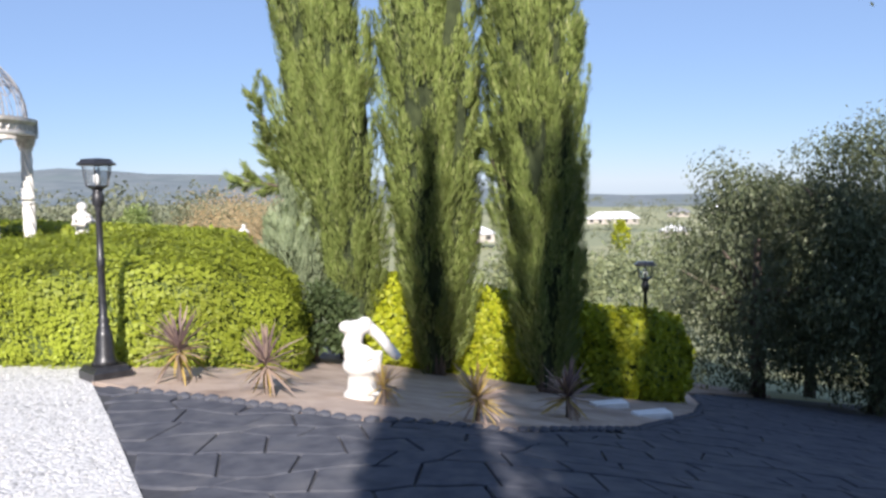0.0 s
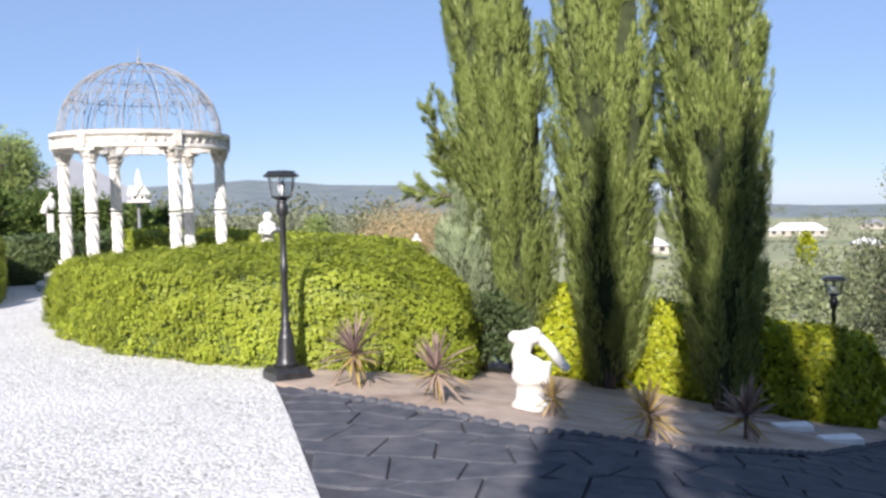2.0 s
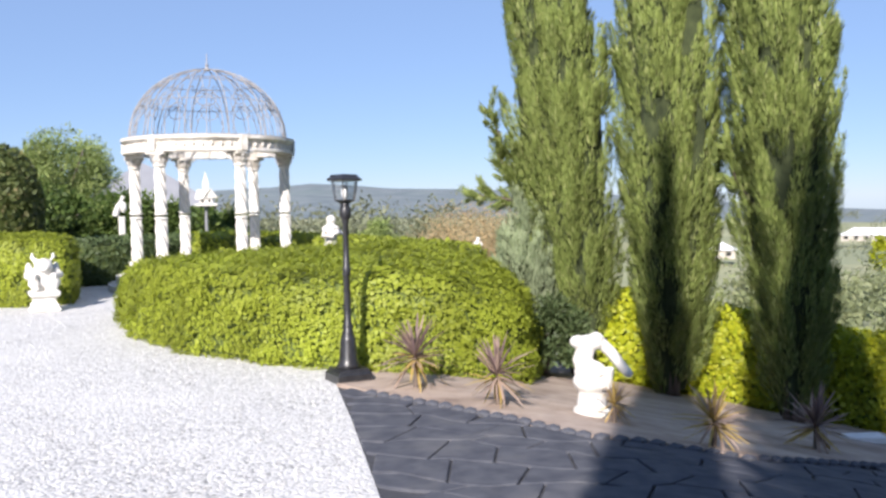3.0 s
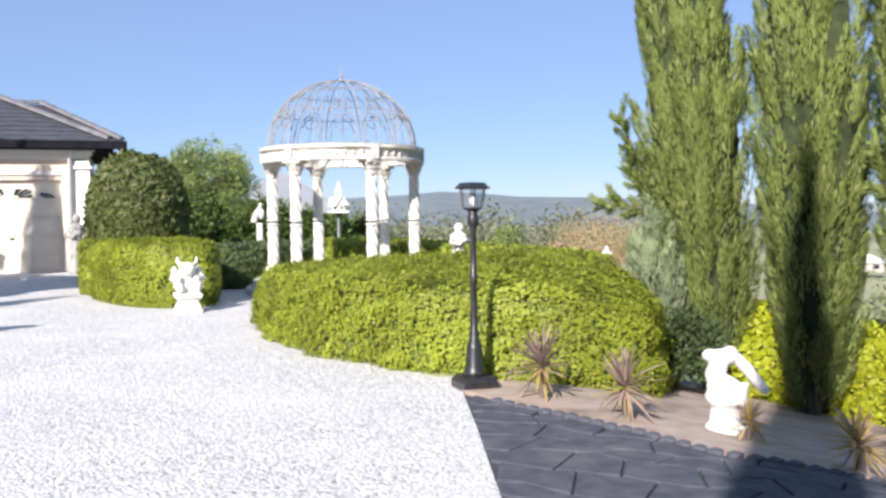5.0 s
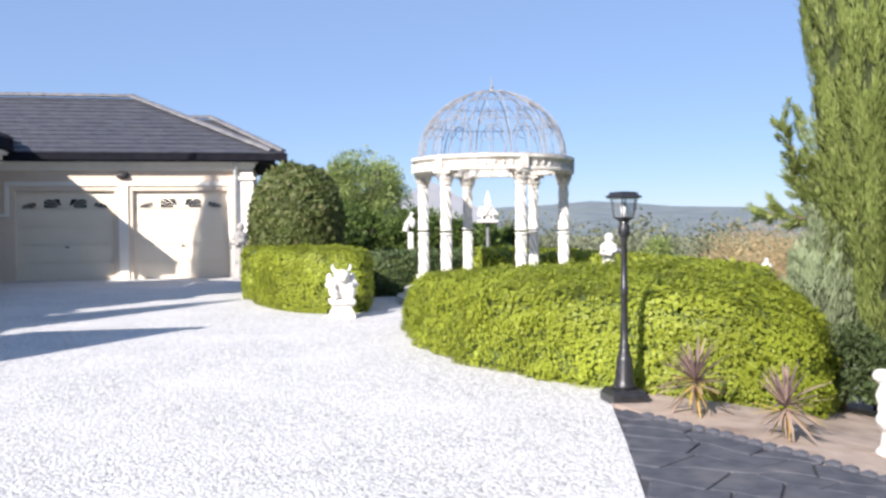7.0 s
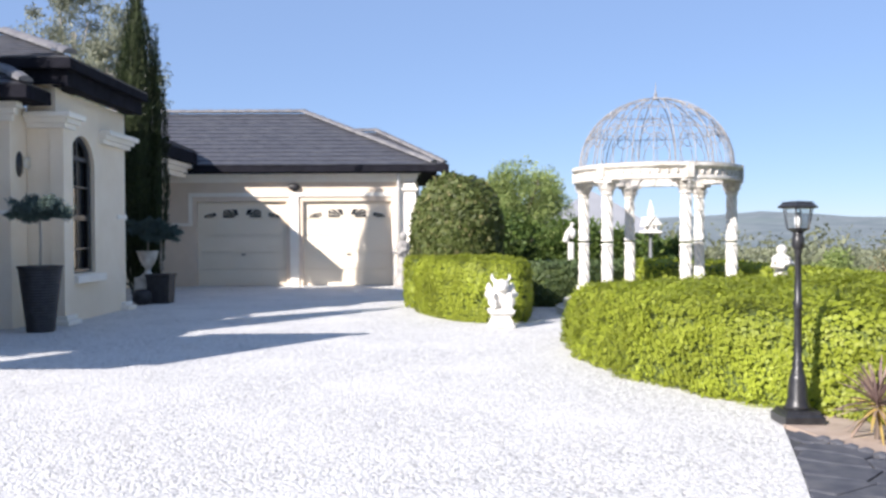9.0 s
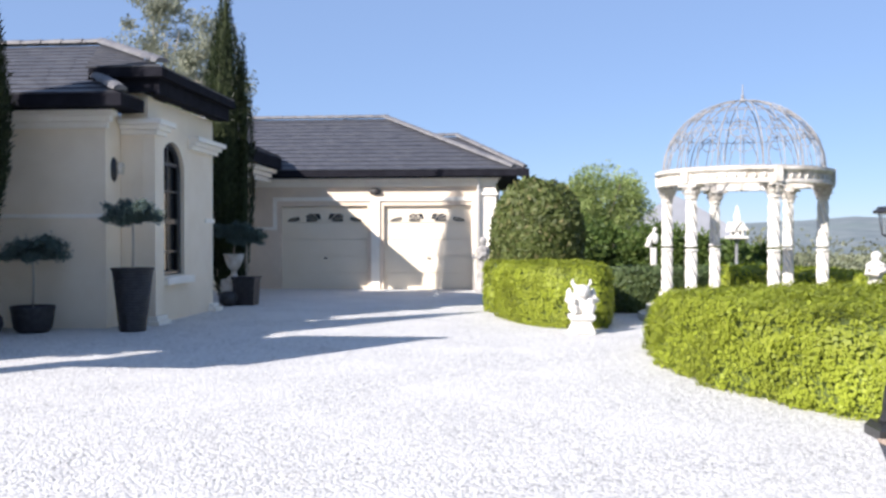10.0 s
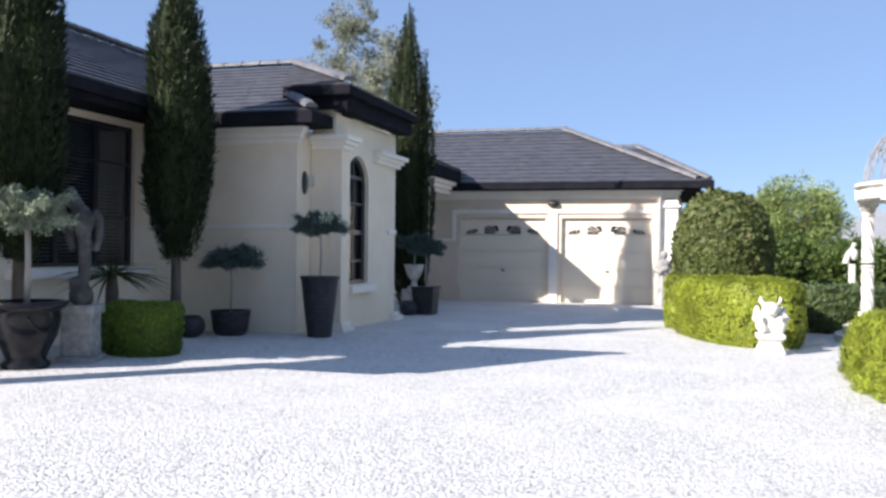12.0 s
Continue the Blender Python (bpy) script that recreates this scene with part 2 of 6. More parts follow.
def part(name, bm, material, parent=None, label="", smooth=False):
    if isinstance(bm, bpy.types.Mesh):
        me = bm
    else:
        me = bpy.data.meshes.new(name)
        bm.normal_update()
        bm.to_mesh(me)
        bm.free()
    me.materials.append(material)
    if smooth:
        me.polygons.foreach_set("use_smooth", [True] * len(me.polygons))
    ob = new(name, me)
    if parent is not None:
        ob.parent = parent
    if label:
        tagged(ob, label)
    return ob


def thing(name, at, label, category, group="", kind="", turn=0.0):
    e = new(name)
    e.empty_display_size = 0.1
    e.matrix_world = pose(*at, 0, 0, turn)
    return tagged(e, label, category, group, kind)


def box(bm, x0, y0, z0, x1, y1, z1, bevel=0.0):
    r = bmesh.ops.create_cube(bm, size=1, matrix=Matrix.LocRotScale(((x0 + x1) / 2, (y0 + y1) / 2, (z0 + z1) / 2), None, (abs(x1 - x0), abs(y1 - y0), abs(z1 - z0))))
    if bevel:
        es = {e for v in r["verts"] for e in v.link_edges}
        bmesh.ops.bevel(bm, geom=list(es), offset=bevel, segments=2, affect="EDGES", profile=0.7)
    return bm


def boxes(*rows, bevel=0.0):
    bm = bmesh.new()
    for r in rows:
        box(bm, *r, bevel=bevel)
    return bm


def lathe(profile, n=20, bm=None, at=(0, 0, 0), square=False, twist=0.0, flutes=0, depth=0.0):
    """Rings of (radius, height); square: four-sided."""
    bm = bm or bmesh.new()
    n = 4 if square else n
    rings = []
    z0 = profile[0][1]
    for r, z in profile:
        ring = []
        for k in range(n):
            a = 2 * math.pi * (k + (0.5 if square else 0)) / n
            rr = r * (1.41421 if square else 1)
            if flutes:
                rr *= 1 + depth * math.cos(flutes * a + twist * (z - z0))
            ring.append(bm.verts.new((at[0] + rr * math.cos(a), at[1] + rr * math.sin(a), at[2] + z)))
        rings.append(ring)
    for p, q in zip(rings, rings[1:]):
        for k in range(n):
            bm.faces.new((p[k], p[(k + 1) % n], q[(k + 1) % n], q[k]))
    bm.faces.new(rings[0][::-1])
    bm.faces.new(rings[-1])
    return bm


def tube(bm, pts, r0, r1=None, n=6):
    """A round rod along points, tapering from r0 to r1."""
    pts = [Vector(p) for p in pts]
    r1 = r0 if r1 is None else r1
    rings = []
    for i, p in enumerate(pts):
        d = (pts[min(i + 1, len(pts) - 1)] - pts[max(i - 1, 0)]).normalized()
        u = d.cross(Vector((0.31, 0.17, 1)) if abs(d.z) < 0.9 else Vector((1, 0.2, 0))).normalized()
        w = d.cross(u)
        r = r0 + (r1 - r0) * i / max(1, len(pts) - 1)
        rings.append([bm.verts.new(p + r * (math.cos(2 * math.pi * k / n) * u + math.sin(2 * math.pi * k / n) * w)) for k in range(n)])
    for p, q in zip(rings, rings[1:]):
        for k in range(n):
            bm.faces.new((p[k], p[(k + 1) % n], q[(k + 1) % n], q[k]))
    bm.faces.new(rings[0][::-1])
    bm.faces.new(rings[-1])
    return bm


def blob(bm, c, r, sub=2, rough=0.0, freq=3.0, turn=None):
    """A rounded lump with radii r."""
    made = bmesh.ops.create_icosphere(bm, subdivisions=sub, radius=1)
    c, r = Vector(c), Vector(r)
    for v in made["verts"]:
        d = v.co.copy()
        k = 1 + rough * noise.noise((d + c) * freq)
        p = Vector((d.x * r.x, d.y * r.y, d.z * r.z)) * k
        v.co = c + (turn @ p if turn else p)
    return bm


def raw_mesh(name, verts, quads):
    me = bpy.data.meshes.new(name)
    me.vertices.add(len(verts))
    me.vertices.foreach_set("co", np.ascontiguousarray(verts, np.float32).ravel())
    k = quads.shape[1]
    me.loops.add(quads.size)
    me.loops.foreach_set("vertex_index", np.ascontiguousarray(quads, np.int32).ravel())
    me.polygons.add(len(quads))
    me.polygons.foreach_set("loop_start", np.arange(0, quads.size, k, dtype=np.int32))
    me.update(calc_edges=True)
    me.validate()
    return me


def unit(a):
    return a / np.maximum(np.linalg.norm(a, axis=-1, keepdims=True), 1e-9)


def leaf_cloud(name, pos, along, length, width, fold=0.25, face=None):
    """One folded leaf at every place, pointing along; face: the way its upper side looks."""
    n = len(pos)
    along = unit(along)
    side = unit(np.cross(along, RNG.normal(size=(n, 3)) if face is None else face))
    up = np.cross(side, along)
    L, Wd = np.broadcast_to(length, n)[:, None], np.broadcast_to(width, n)[:, None]
    base = pos
    mid = pos + along * L * 0.5
    v = np.stack([base, mid + side * Wd * 0.5 + up * Wd * fold, pos + along * L, mid - side * Wd * 0.5 + up * Wd * fold], 1).reshape(-1, 3)
    return raw_mesh(name, v, np.arange(4 * n).reshape(n, 4))


def vnoise(p):
    """Smooth noise, about 0 to 1, at many places at once."""
    i = np.floor(p).astype(np.int64)
    f = p - i
    f = f * f * (3 - 2 * f)
    out = 0
    for dx in (0, 1):
        for dy in (0, 1):
            for dz in (0, 1):
                k = (i[:, 0] + dx) * 374761393 + (i[:, 1] + dy) * 668265263 + (i[:, 2] + dz) * 2147483647
                k = (k ^ (k >> 13)) * 1274126177
                k = ((k ^ (k >> 16)) & 0xFFFF) / 65535.0
                out = out + k * np.where(dx, f[:, 0], 1 - f[:, 0]) * np.where(dy, f[:, 1], 1 - f[:, 1]) * np.where(dz, f[:, 2], 1 - f[:, 2])
    return out


def sample(me, count):
    """Even random places on a mesh, with normals."""
    me.calc_loop_triangles()
    t = np.empty(len(me.loop_triangles) * 3, np.int32)
    me.loop_triangles.foreach_get("vertices", t)
    co = np.empty(len(me.vertices) * 3, np.float32)
    me.vertices.foreach_get("co", co)
    co, t = co.reshape(-1, 3).astype(float), t.reshape(-1, 3)
    a, b, c = co[t[:, 0]], co[t[:, 1]], co[t[:, 2]]
    nrm = np.cross(b - a, c - a)
    area = np.linalg.norm(nrm, axis=1)
    pick = RNG.choice(len(t), count, p=area / area.sum())
    u, v = RNG.random(count), RNG.random(count)
    flip = u + v > 1
    u[flip], v[flip] = 1 - u[flip], 1 - v[flip]
    p = a[pick] + (b - a)[pick] * u[:, None] + (c - a)[pick] * v[:, None]
    return p, unit(nrm)[pick]


def coat(core, count, size, width, lift=0.03, up=0.35, wild=0.7, clump=6.0, gap=0.3, sizes=0.35, name="foliage"):
    """Leaves over a core, in clumps with hollows between."""
    p, nrm = sample(core, count)
    k = 0.6 * vnoise(p * clump * np.array((0.8, 0.8, 1.5)) + 11.3) + 0.4 * vnoise(p * clump * 2.3 + 5.1)
    keep = k > gap * RNG.random(count) * 1.6
    p, nrm, k = p[keep], nrm[keep], k[keep]
    n = len(p)
    face = unit(nrm + wild * 0.55 * RNG.normal(size=(n, 3)))
    d = 0.25 * nrm + np.array((0, 0, up)) + 0.8 * RNG.normal(size=(n, 3))
    d = d - 0.85 * face * (d * face).sum(1, keepdims=True)
    L = size * (1 + sizes * RNG.normal(size=n)).clip(0.5, 1.8)
    p = p + nrm * (lift * (k[:, None] * 2.6 - 1.1) + lift * 0.4 * RNG.normal(size=(n, 1)))
    return leaf_cloud(name, p, d, L, L * width, 0.12, face)


def shrink(me, by):
    """Draw a core in, so that the leaves hide it."""
    co, nr = np.empty(len(me.vertices) * 3, np.float32), np.empty(len(me.vertices) * 3, np.float32)
    me.vertices.foreach_get("co", co)
    me.vertex_normals.foreach_get("vector", nr)
    me.vertices.foreach_set("co", co - by * nr)
    me.update()


def smooth_loop(pts, rounds=2):
    for _ in range(rounds):
        pts = [q for a, b in zip(pts, pts[1:] + pts[:1]) for q in ((a[0] * .75 + b[0] * .25, a[1] * .75 + b[1] * .25), (a[0] * .25 + b[0] * .75, a[1] * .25 + b[1] * .75))]
    return pts


def hedge_core(plan, top, base, rough=0.05, seed=0.0, soft=0.16, flare=0.0):
    """A clipped body over a plan: upright sides, rounded shoulders. top, base: heights by x and y."""
    plan = smooth_loop(plan, 3)
    c = Vector((sum(p[0] for p in plan) / len(plan), sum(p[1] for p in plan) / len(plan), 0))
    n = len(plan)
    out = []
    for k, p in enumerate(plan):
        a, b = Vector((*plan[k - 1], 0)), Vector((*plan[(k + 1) % n], 0))
        d = (b - a).normalized()
        out.append(Vector((d.y, -d.x, 0)))
    if sum(out[k].dot(Vector((*plan[k], 0)) - c) for k in range(n)) < 0:
        out = [-o for o in out]
    bm = bmesh.new()
    rings = []
    for inset, f in ((0.06, 0.0), (0.02, 0.12), (0.0, 0.3), (0.0, 0.5), (0.0, 0.68), (0.02, 0.82), (soft * 0.35, 0.93), (soft, 0.99), (soft * 2.2, 1.0)):
        ring = []
        for p, o in zip(plan, out):
            q = Vector((*p, 0)) - o * (inset - flare * (1 - f))
            lo, hi = base(q.x, q.y), top(q.x, q.y)
            q.z = lo + (hi - lo) * f
            q += o * rough * noise.noise(q * 2.1 + Vector((seed, 0, 0))) * 1.4
            q.z += rough * 0.5 * noise.noise(q * 1.7) * (f > 0.6)
            ring.append(bm.verts.new(q))
        rings.append(ring)
    for a, b in zip(rings, rings[1:]):
        for k in range(n):
            bm.faces.new((a[k], a[(k + 1) % n], b[(k + 1) % n], b[k]))
    f = bm.faces.new(rings[-1])
    bmesh.ops.triangulate(bm, faces=[f])
    es = [e for e in bm.edges if e.calc_length() > 0.8]
    bmesh.ops.subdivide_edges(bm, edges=es, cuts=2)
    bmesh.ops.recalc_face_normals(bm, faces=bm.faces)
    me = bpy.data.meshes.new("hedge_core")
    bm.to_mesh(me)
    bm.free()
    return me


def shrub(name, core, leafmat, inner, label, category, count, size, width=0.55, group="", at=(0, 0, 0), kind="", **kw):
    """A clipped shrub: a core coloured dark for the shade within, and its coat of leaves."""
    e = thing(name, at, label, category, group, kind)
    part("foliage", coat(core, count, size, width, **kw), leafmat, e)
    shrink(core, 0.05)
    part("shade_core", core, inner, e)
    return e


def plume(bm, x, y, z0, z1, r, lean=(0, 0), seed=0.0, n=14, steps=16, belly=0.42):
    """A spindle of cypress foliage."""
    rings = []
    for i in range(steps + 1):
        f = i / steps
        w = r * (math.sin(math.pi * min(1, (f / belly) * 0.5 + 0.12)) if f < belly * 0.76 else 1.0) * max(0.02, (1 - max(0, (f - belly) / (1 - belly)) ** 1.9))
        g = math.sin(min(1.0, f * 1.7) * math.pi / 2) * (1 - 0.5 * max(0.0, f - 0.6))
        cx, cy, z = x + lean[0] * g, y + lean[1] * g, z0 + (z1 - z0) * f
        ring = []
        for k in range(n):
            a = 2 * math.pi * k / n
            q = Vector((math.cos(a), math.sin(a), 0))
            g = 1 + 0.30 * noise.noise(Vector((q.x * 2.2 + seed, q.y * 2.2, z * 0.55))) + 0.14 * noise.noise(Vector((q.x * 5 + seed, q.y * 5, z * 2.0)))
            ring.append(bm.verts.new((cx + q.x * w * g, cy + q.y * w * g, z)))
        rings.append(ring)
    for p, q in zip(rings, rings[1:]):
        for k in range(n):
            bm.faces.new((p[k], p[(k + 1) % n], q[(k + 1) % n], q[k]))
    bm.faces.new(rings[0][::-1])
    bm.faces.new(rings[-1])


def cypress(at, plumes, count, label, leafmat=CYP_L, trunk=(0.10, 0.6), size=0.15, group="", arms=(), lift=0.05, gap=0.35):
    """plumes: x, y, foot, top, radius, lean x, lean y."""
    e = thing("cypress", at, label, "cypress tree", group)
    bm = tube(bmesh.new(), [(0, 0, -0.15), (0.01, 0, trunk[1] * 0.5), (0, 0.01, trunk[1] + 0.8)], trunk[0] * 1.25, trunk[0] * 0.7, 9)
    part("trunk", bm, BARK, e, smooth=True)
    bm = bmesh.new()
    for k, (x, y, z0, z1, r, lx, ly) in enumerate(plumes):
        plume(bm, x, y, z0, z1, r, (lx, ly), at[0] * 3.1 + k * 7.7)
    me = bpy.data.meshes.new("cypress_core")
    bmesh.ops.recalc_face_normals(bm, faces=bm.faces)
    bm.to_mesh(me)
    bm.free()
    p, nrm = sample(me, count)
    k = vnoise(p * np.array((6.0, 6.0, 1.5)) + at[0]) * 0.65 + vnoise(p * np.array((15.0, 15.0, 6.0)) + at[1]) * 0.35
    keep = k > gap * RNG.random(count) * 1.5
    p, nrm, k = p[keep], nrm[keep], k[keep]
    p = p + nrm * (lift * (3.2 * k[:, None] - 1.5))
    for a in arms:
        a = np.array(a)
        u = RNG.random(2300) * (len(a) - 1)
        i = np.minimum(u.astype(int), len(a) - 2)
        q = a[i] + (a[i + 1] - a[i]) * (u - i)[:, None] + RNG.normal(size=(2300, 3)) * (0.062 - 0.014 * u[:, None])
        p, nrm = np.concatenate([p, q]), np.concatenate([nrm, unit(a[i + 1] - a[i]) + 0.5 * RNG.normal(size=(2300, 3))])
    n = len(p)
    d = nrm * 0.5 + np.array((0, 0, 1.0)) + 0.32 * RNG.normal(size=(n, 3))
    L = size * (1 + 0.35 * RNG.normal(size=n)).clip(0.45, 1.9)
    part("foliage", leaf_cloud("foliage", p, d, L, L * 0.17), leafmat, e)
    # solid plume cores; the shade of the hollows is in their dark colour
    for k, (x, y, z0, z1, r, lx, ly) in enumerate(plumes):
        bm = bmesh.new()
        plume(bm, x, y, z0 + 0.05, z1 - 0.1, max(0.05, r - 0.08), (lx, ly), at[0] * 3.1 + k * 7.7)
        part("plume", bm, CYP_SHADE, e)
    for a in arms:
        part("side_branch", tube(bmesh.new(), a, 0.02, 0.008, 6), BARK, e)
    return e


def flame_cypress(at, prof, lean, tufts, per, label, leafmat, seed, size=0.06, arms=(), name="cypress", category="cypress tree", group="", tuft=(0.3, 0.7), plump=0.07):
    """A cypress of many upswept tufts over a tapered body. prof: heights and radii; lean: shift of the top half."""
    rnd = np.random.default_rng(seed)
    e = thing(name, at, label, category, group)
    top = prof[-1][0]
    pz, pr = np.array([p[0] for p in prof]), np.array([p[1] for p in prof])

    def centre(z):
        g = np.clip((np.asarray(z) - 0.6) / 3.4, 0, 1.3)[..., None]
        return g * np.array(lean)

    part("trunk", tube(bmesh.new(), [(0, 0, -0.15), (0.01, 0, 0.4), (lean[0] * 0.3, lean[1] * 0.3, min(2.0, top * 0.5))], 0.11, 0.06, 9), BARK, e, smooth=True)
    # broad upright folds, so that the body reads as several flames grown together
    folds = rnd.uniform(0, 6.283, 3)

    def reach(a, z):
        r = np.interp(z, pz, pr)
        return r * (0.92 + 0.14 * np.cos(3 * a + folds[0] + 0.4 * z) + 0.10 * np.cos(5 * a + folds[1] - 0.5 * z) + 0.10 * np.cos(9 * a + folds[2] + 0.3 * z))

    rows, n = 26, 28
    V = []
    for i in range(rows + 1):
        z = np.full(n, 0.06 + (top - 0.16) * i / rows)
        a = np.arange(n) * 2 * np.pi / n
        r = np.maximum(reach(a, z) - 0.15, 0.012)
        V.append(np.stack([r * np.cos(a), r * np.sin(a), z], 1) + np.concatenate([centre(z), np.zeros((n, 1))], 1))
    Q = np.array([(i * n + k, i * n + (k + 1) % n, (i + 1) * n + (k + 1) % n, (i + 1) * n + k) for i in range(rows) for k in range(n)])
    # dark core: shade between the tufts is put into its colour
    part("shade_core", raw_mesh("shade_core", np.concatenate(V), Q), CYP_SHADE, e, smooth=True)
    # tufts: more where the body is wide
    zz = np.linspace(0.02, top - 0.15, 400)
    w = np.interp(zz, pz, pr) + 0.05
    z0 = rnd.choice(zz, tufts, p=w / w.sum()) + rnd.uniform(-0.02, 0.02, tufts)
    a0 = rnd.uniform(0, 6.283, tufts)
    L = rnd.uniform(*tuft, tufts) * np.clip((top - z0) / 1.2, 0.35, 1)
    R0, R1 = reach(a0, z0), reach(a0 + rnd.normal(size=tufts) * 0.10, np.minimum(z0 + L * 0.8, top))
    out = np.stack([np.cos(a0), np.sin(a0), np.zeros(tufts)], 1)
    c0, c1 = np.concatenate([centre(z0), z0[:, None]], 1), np.concatenate([centre(z0 + L), (z0 + L)[:, None]], 1)
    foot = c0 + out * np.maximum(R0 - 0.13, 0.01)[:, None]
    tip = c1 + out * (np.minimum(R1, R0 + 0.12) + rnd.normal(size=tufts) * 0.025 + 0.01)[:, None]
    who = np.repeat(np.arange(tufts), per)
    m = len(who)
    u = rnd.random(m) ** 0.85
    belly = (plump * rnd.uniform(0.7, 1.25, tufts))[who] * np.sin(np.pi * np.clip(0.12 + 0.88 * u, 0, 1)) ** 0.7 + 0.006
    o = unit(rnd.normal(size=(m, 3)) + 0.7 * out[who])
    axis = unit(tip - foot)[who]
    o = unit(o - axis * (o * axis).sum(1, keepdims=True))
    p = foot[who] + (tip - foot)[who] * u[:, None] + o * (belly * rnd.uniform(0.55, 1.0, m))[:, None]
    d = axis + 0.20 * o + 0.13 * rnd.normal(size=(m, 3))
    face = unit(o + 0.5 * out[who] + 0.35 * rnd.normal(size=(m, 3)))
    for arm in arms:
        arm = np.array(arm)
        for k in range(15):
            t = (0.2 + 0.8 * k / 14) * (len(arm) - 1)
            j = min(int(t), len(arm) - 2)
            root = arm[j] + (arm[j + 1] - arm[j]) * (t - j)
            way_ = unit(unit(arm[j + 1] - arm[j]) + rnd.normal(size=3) * 0.75 + np.array((0, 0, 0.25))) * rnd.uniform(0.10, 0.24)
            q = 150
            u = rnd.random(q)
            side = unit(rnd.normal(size=(q, 3)))
            p = np.concatenate([p, root + way_ * u[:, None] + side * ((0.006 + 0.022 * np.sin(np.pi * u)) * rnd.uniform(0.3, 1, q))[:, None]])
            d = np.concatenate([d, unit(way_)[None] + 0.55 * side])
            face = np.concatenate([face, unit(side + 0.4 * rnd.normal(size=(q, 3)))])
        part("side_branch", tube(bmesh.new(), [tuple(v) for v in arm], 0.02, 0.008, 6), BARK, e)
    S = size * (1 + 0.35 * rnd.normal(size=len(p))).clip(0.45, 1.9)
    part("foliage", leaf_cloud("foliage", p, d, S, S * 0.15, 0.15, face), leafmat, e)
    return e


def tree(name, at, height, crown, clumps, per, leaf, leafmat, label, bark=BARK, stem=0.12, foot=0.35, droop=0.0, group="", clump_r=0.32, flat=1.0, limbs=7, seed=1):
    """A tapered trunk, limbs, and a crown of leaf clumps with gaps. crown: radii across and up."""
    rnd = np.random.default_rng(seed)
    e = thing(name, at, label, "tree", group)
    rx, rz = crown
    cz = height - rz
    bm = bmesh.new()
    tube(bm, [(0, 0, -0.2), (0.03 * height * (rnd.random() - .5), 0.02, height * foot), (0.06 * height * (rnd.random() - .5), 0, cz + 0.3 * rz)], stem, stem * 0.4, 8)
    for k in range(limbs):
        a = 2 * math.pi * k / limbs + rnd.random()
        z0 = height * foot * (0.75 + 0.5 * rnd.random())
        q = Vector((math.cos(a) * rx * 0.75, math.sin(a) * rx * 0.75, cz + rz * (rnd.random() - 0.35)))
        tube(bm, [(0, 0, z0), (q.x * 0.45, q.y * 0.45, z0 + (q.z - z0) * 0.6), q], stem * 0.45, stem * 0.12, 5)
    part("trunk", bm, bark, e, smooth=True)
    d = unit(rnd.normal(size=(clumps, 3)))
    c = d * (0.35 + 0.65 * rnd.random((clumps, 1)) ** 0.5) * np.array((rx, rx, rz)) + np.array((0, 0, cz))
    r = clump_r * (0.6 + 0.8 * rnd.random(clumps)) * rx
    who = np.repeat(np.arange(clumps), per)
    n = len(who)
    o = unit(rnd.normal(size=(n, 3))) * rnd.random((n, 1)) ** 0.45
    p = c[who] + o * r[who][:, None] * np.array((1, 1, 0.8 * flat))
    p[:, 2] = np.maximum(p[:, 2], 0.05)
    L = leaf * (1 + 0.35 * rnd.normal(size=n)).clip(0.4, 1.9)
    part("crown", leaf_cloud("crown", p, o + rnd.normal(size=(n, 3)) * 0.6 + np.array((0, 0, -droop)), L, L * 0.42), leafmat, e)
    return e


def sheet(name, outline, lift, material, label, category, step=0.4, slope=True, fine=0.0):
    """A laid surface over an outline, following the ground."""
    bm = bmesh.new()
    bm.faces.new([bm.verts.new((x, y, 0)) for x, y in outline])
    xs, ys = [p[0] for p in outline], [p[1] for p in outline]
    for axis, lo, hi in ((0, min(xs), max(xs)), (1, min(ys), max(ys))):
        v = math.ceil(lo / step) * step
        while v < hi:
            co, no = [0, 0, 0], [0, 0, 0]
            co[axis], no[axis] = v + 0.003, 1
            bmesh.ops.bisect_plane(bm, geom=bm.verts[:] + bm.edges[:] + bm.faces[:], plane_co=co, plane_no=no)
            v += step
    for v in bm.verts:
        v.co.z = (ground(v.co.x) if slope else 0) + lift + fine * noise.noise(v.co * 1.3)
    for f in bm.faces:
        if f.normal.z < 0:
            f.normal_flip()
    bmesh.ops.recalc_face_normals(bm, faces=bm.faces)
    if sum(f.normal.z for f in bm.faces) < 0:
        bmesh.ops.reverse_faces(bm, faces=bm.faces)
    rim = bmesh.ops.extrude_edge_only(bm, edges=[e for e in bm.edges if e.is_boundary])
    for v in rim["geom"]:
        if isinstance(v, bmesh.types.BMVert):
            v.co.z -= 0.05
    ob = part(name, bm, material)
    return tagged(ob, label, category, "", "structure")

# ---- land, court, drive and bed ----


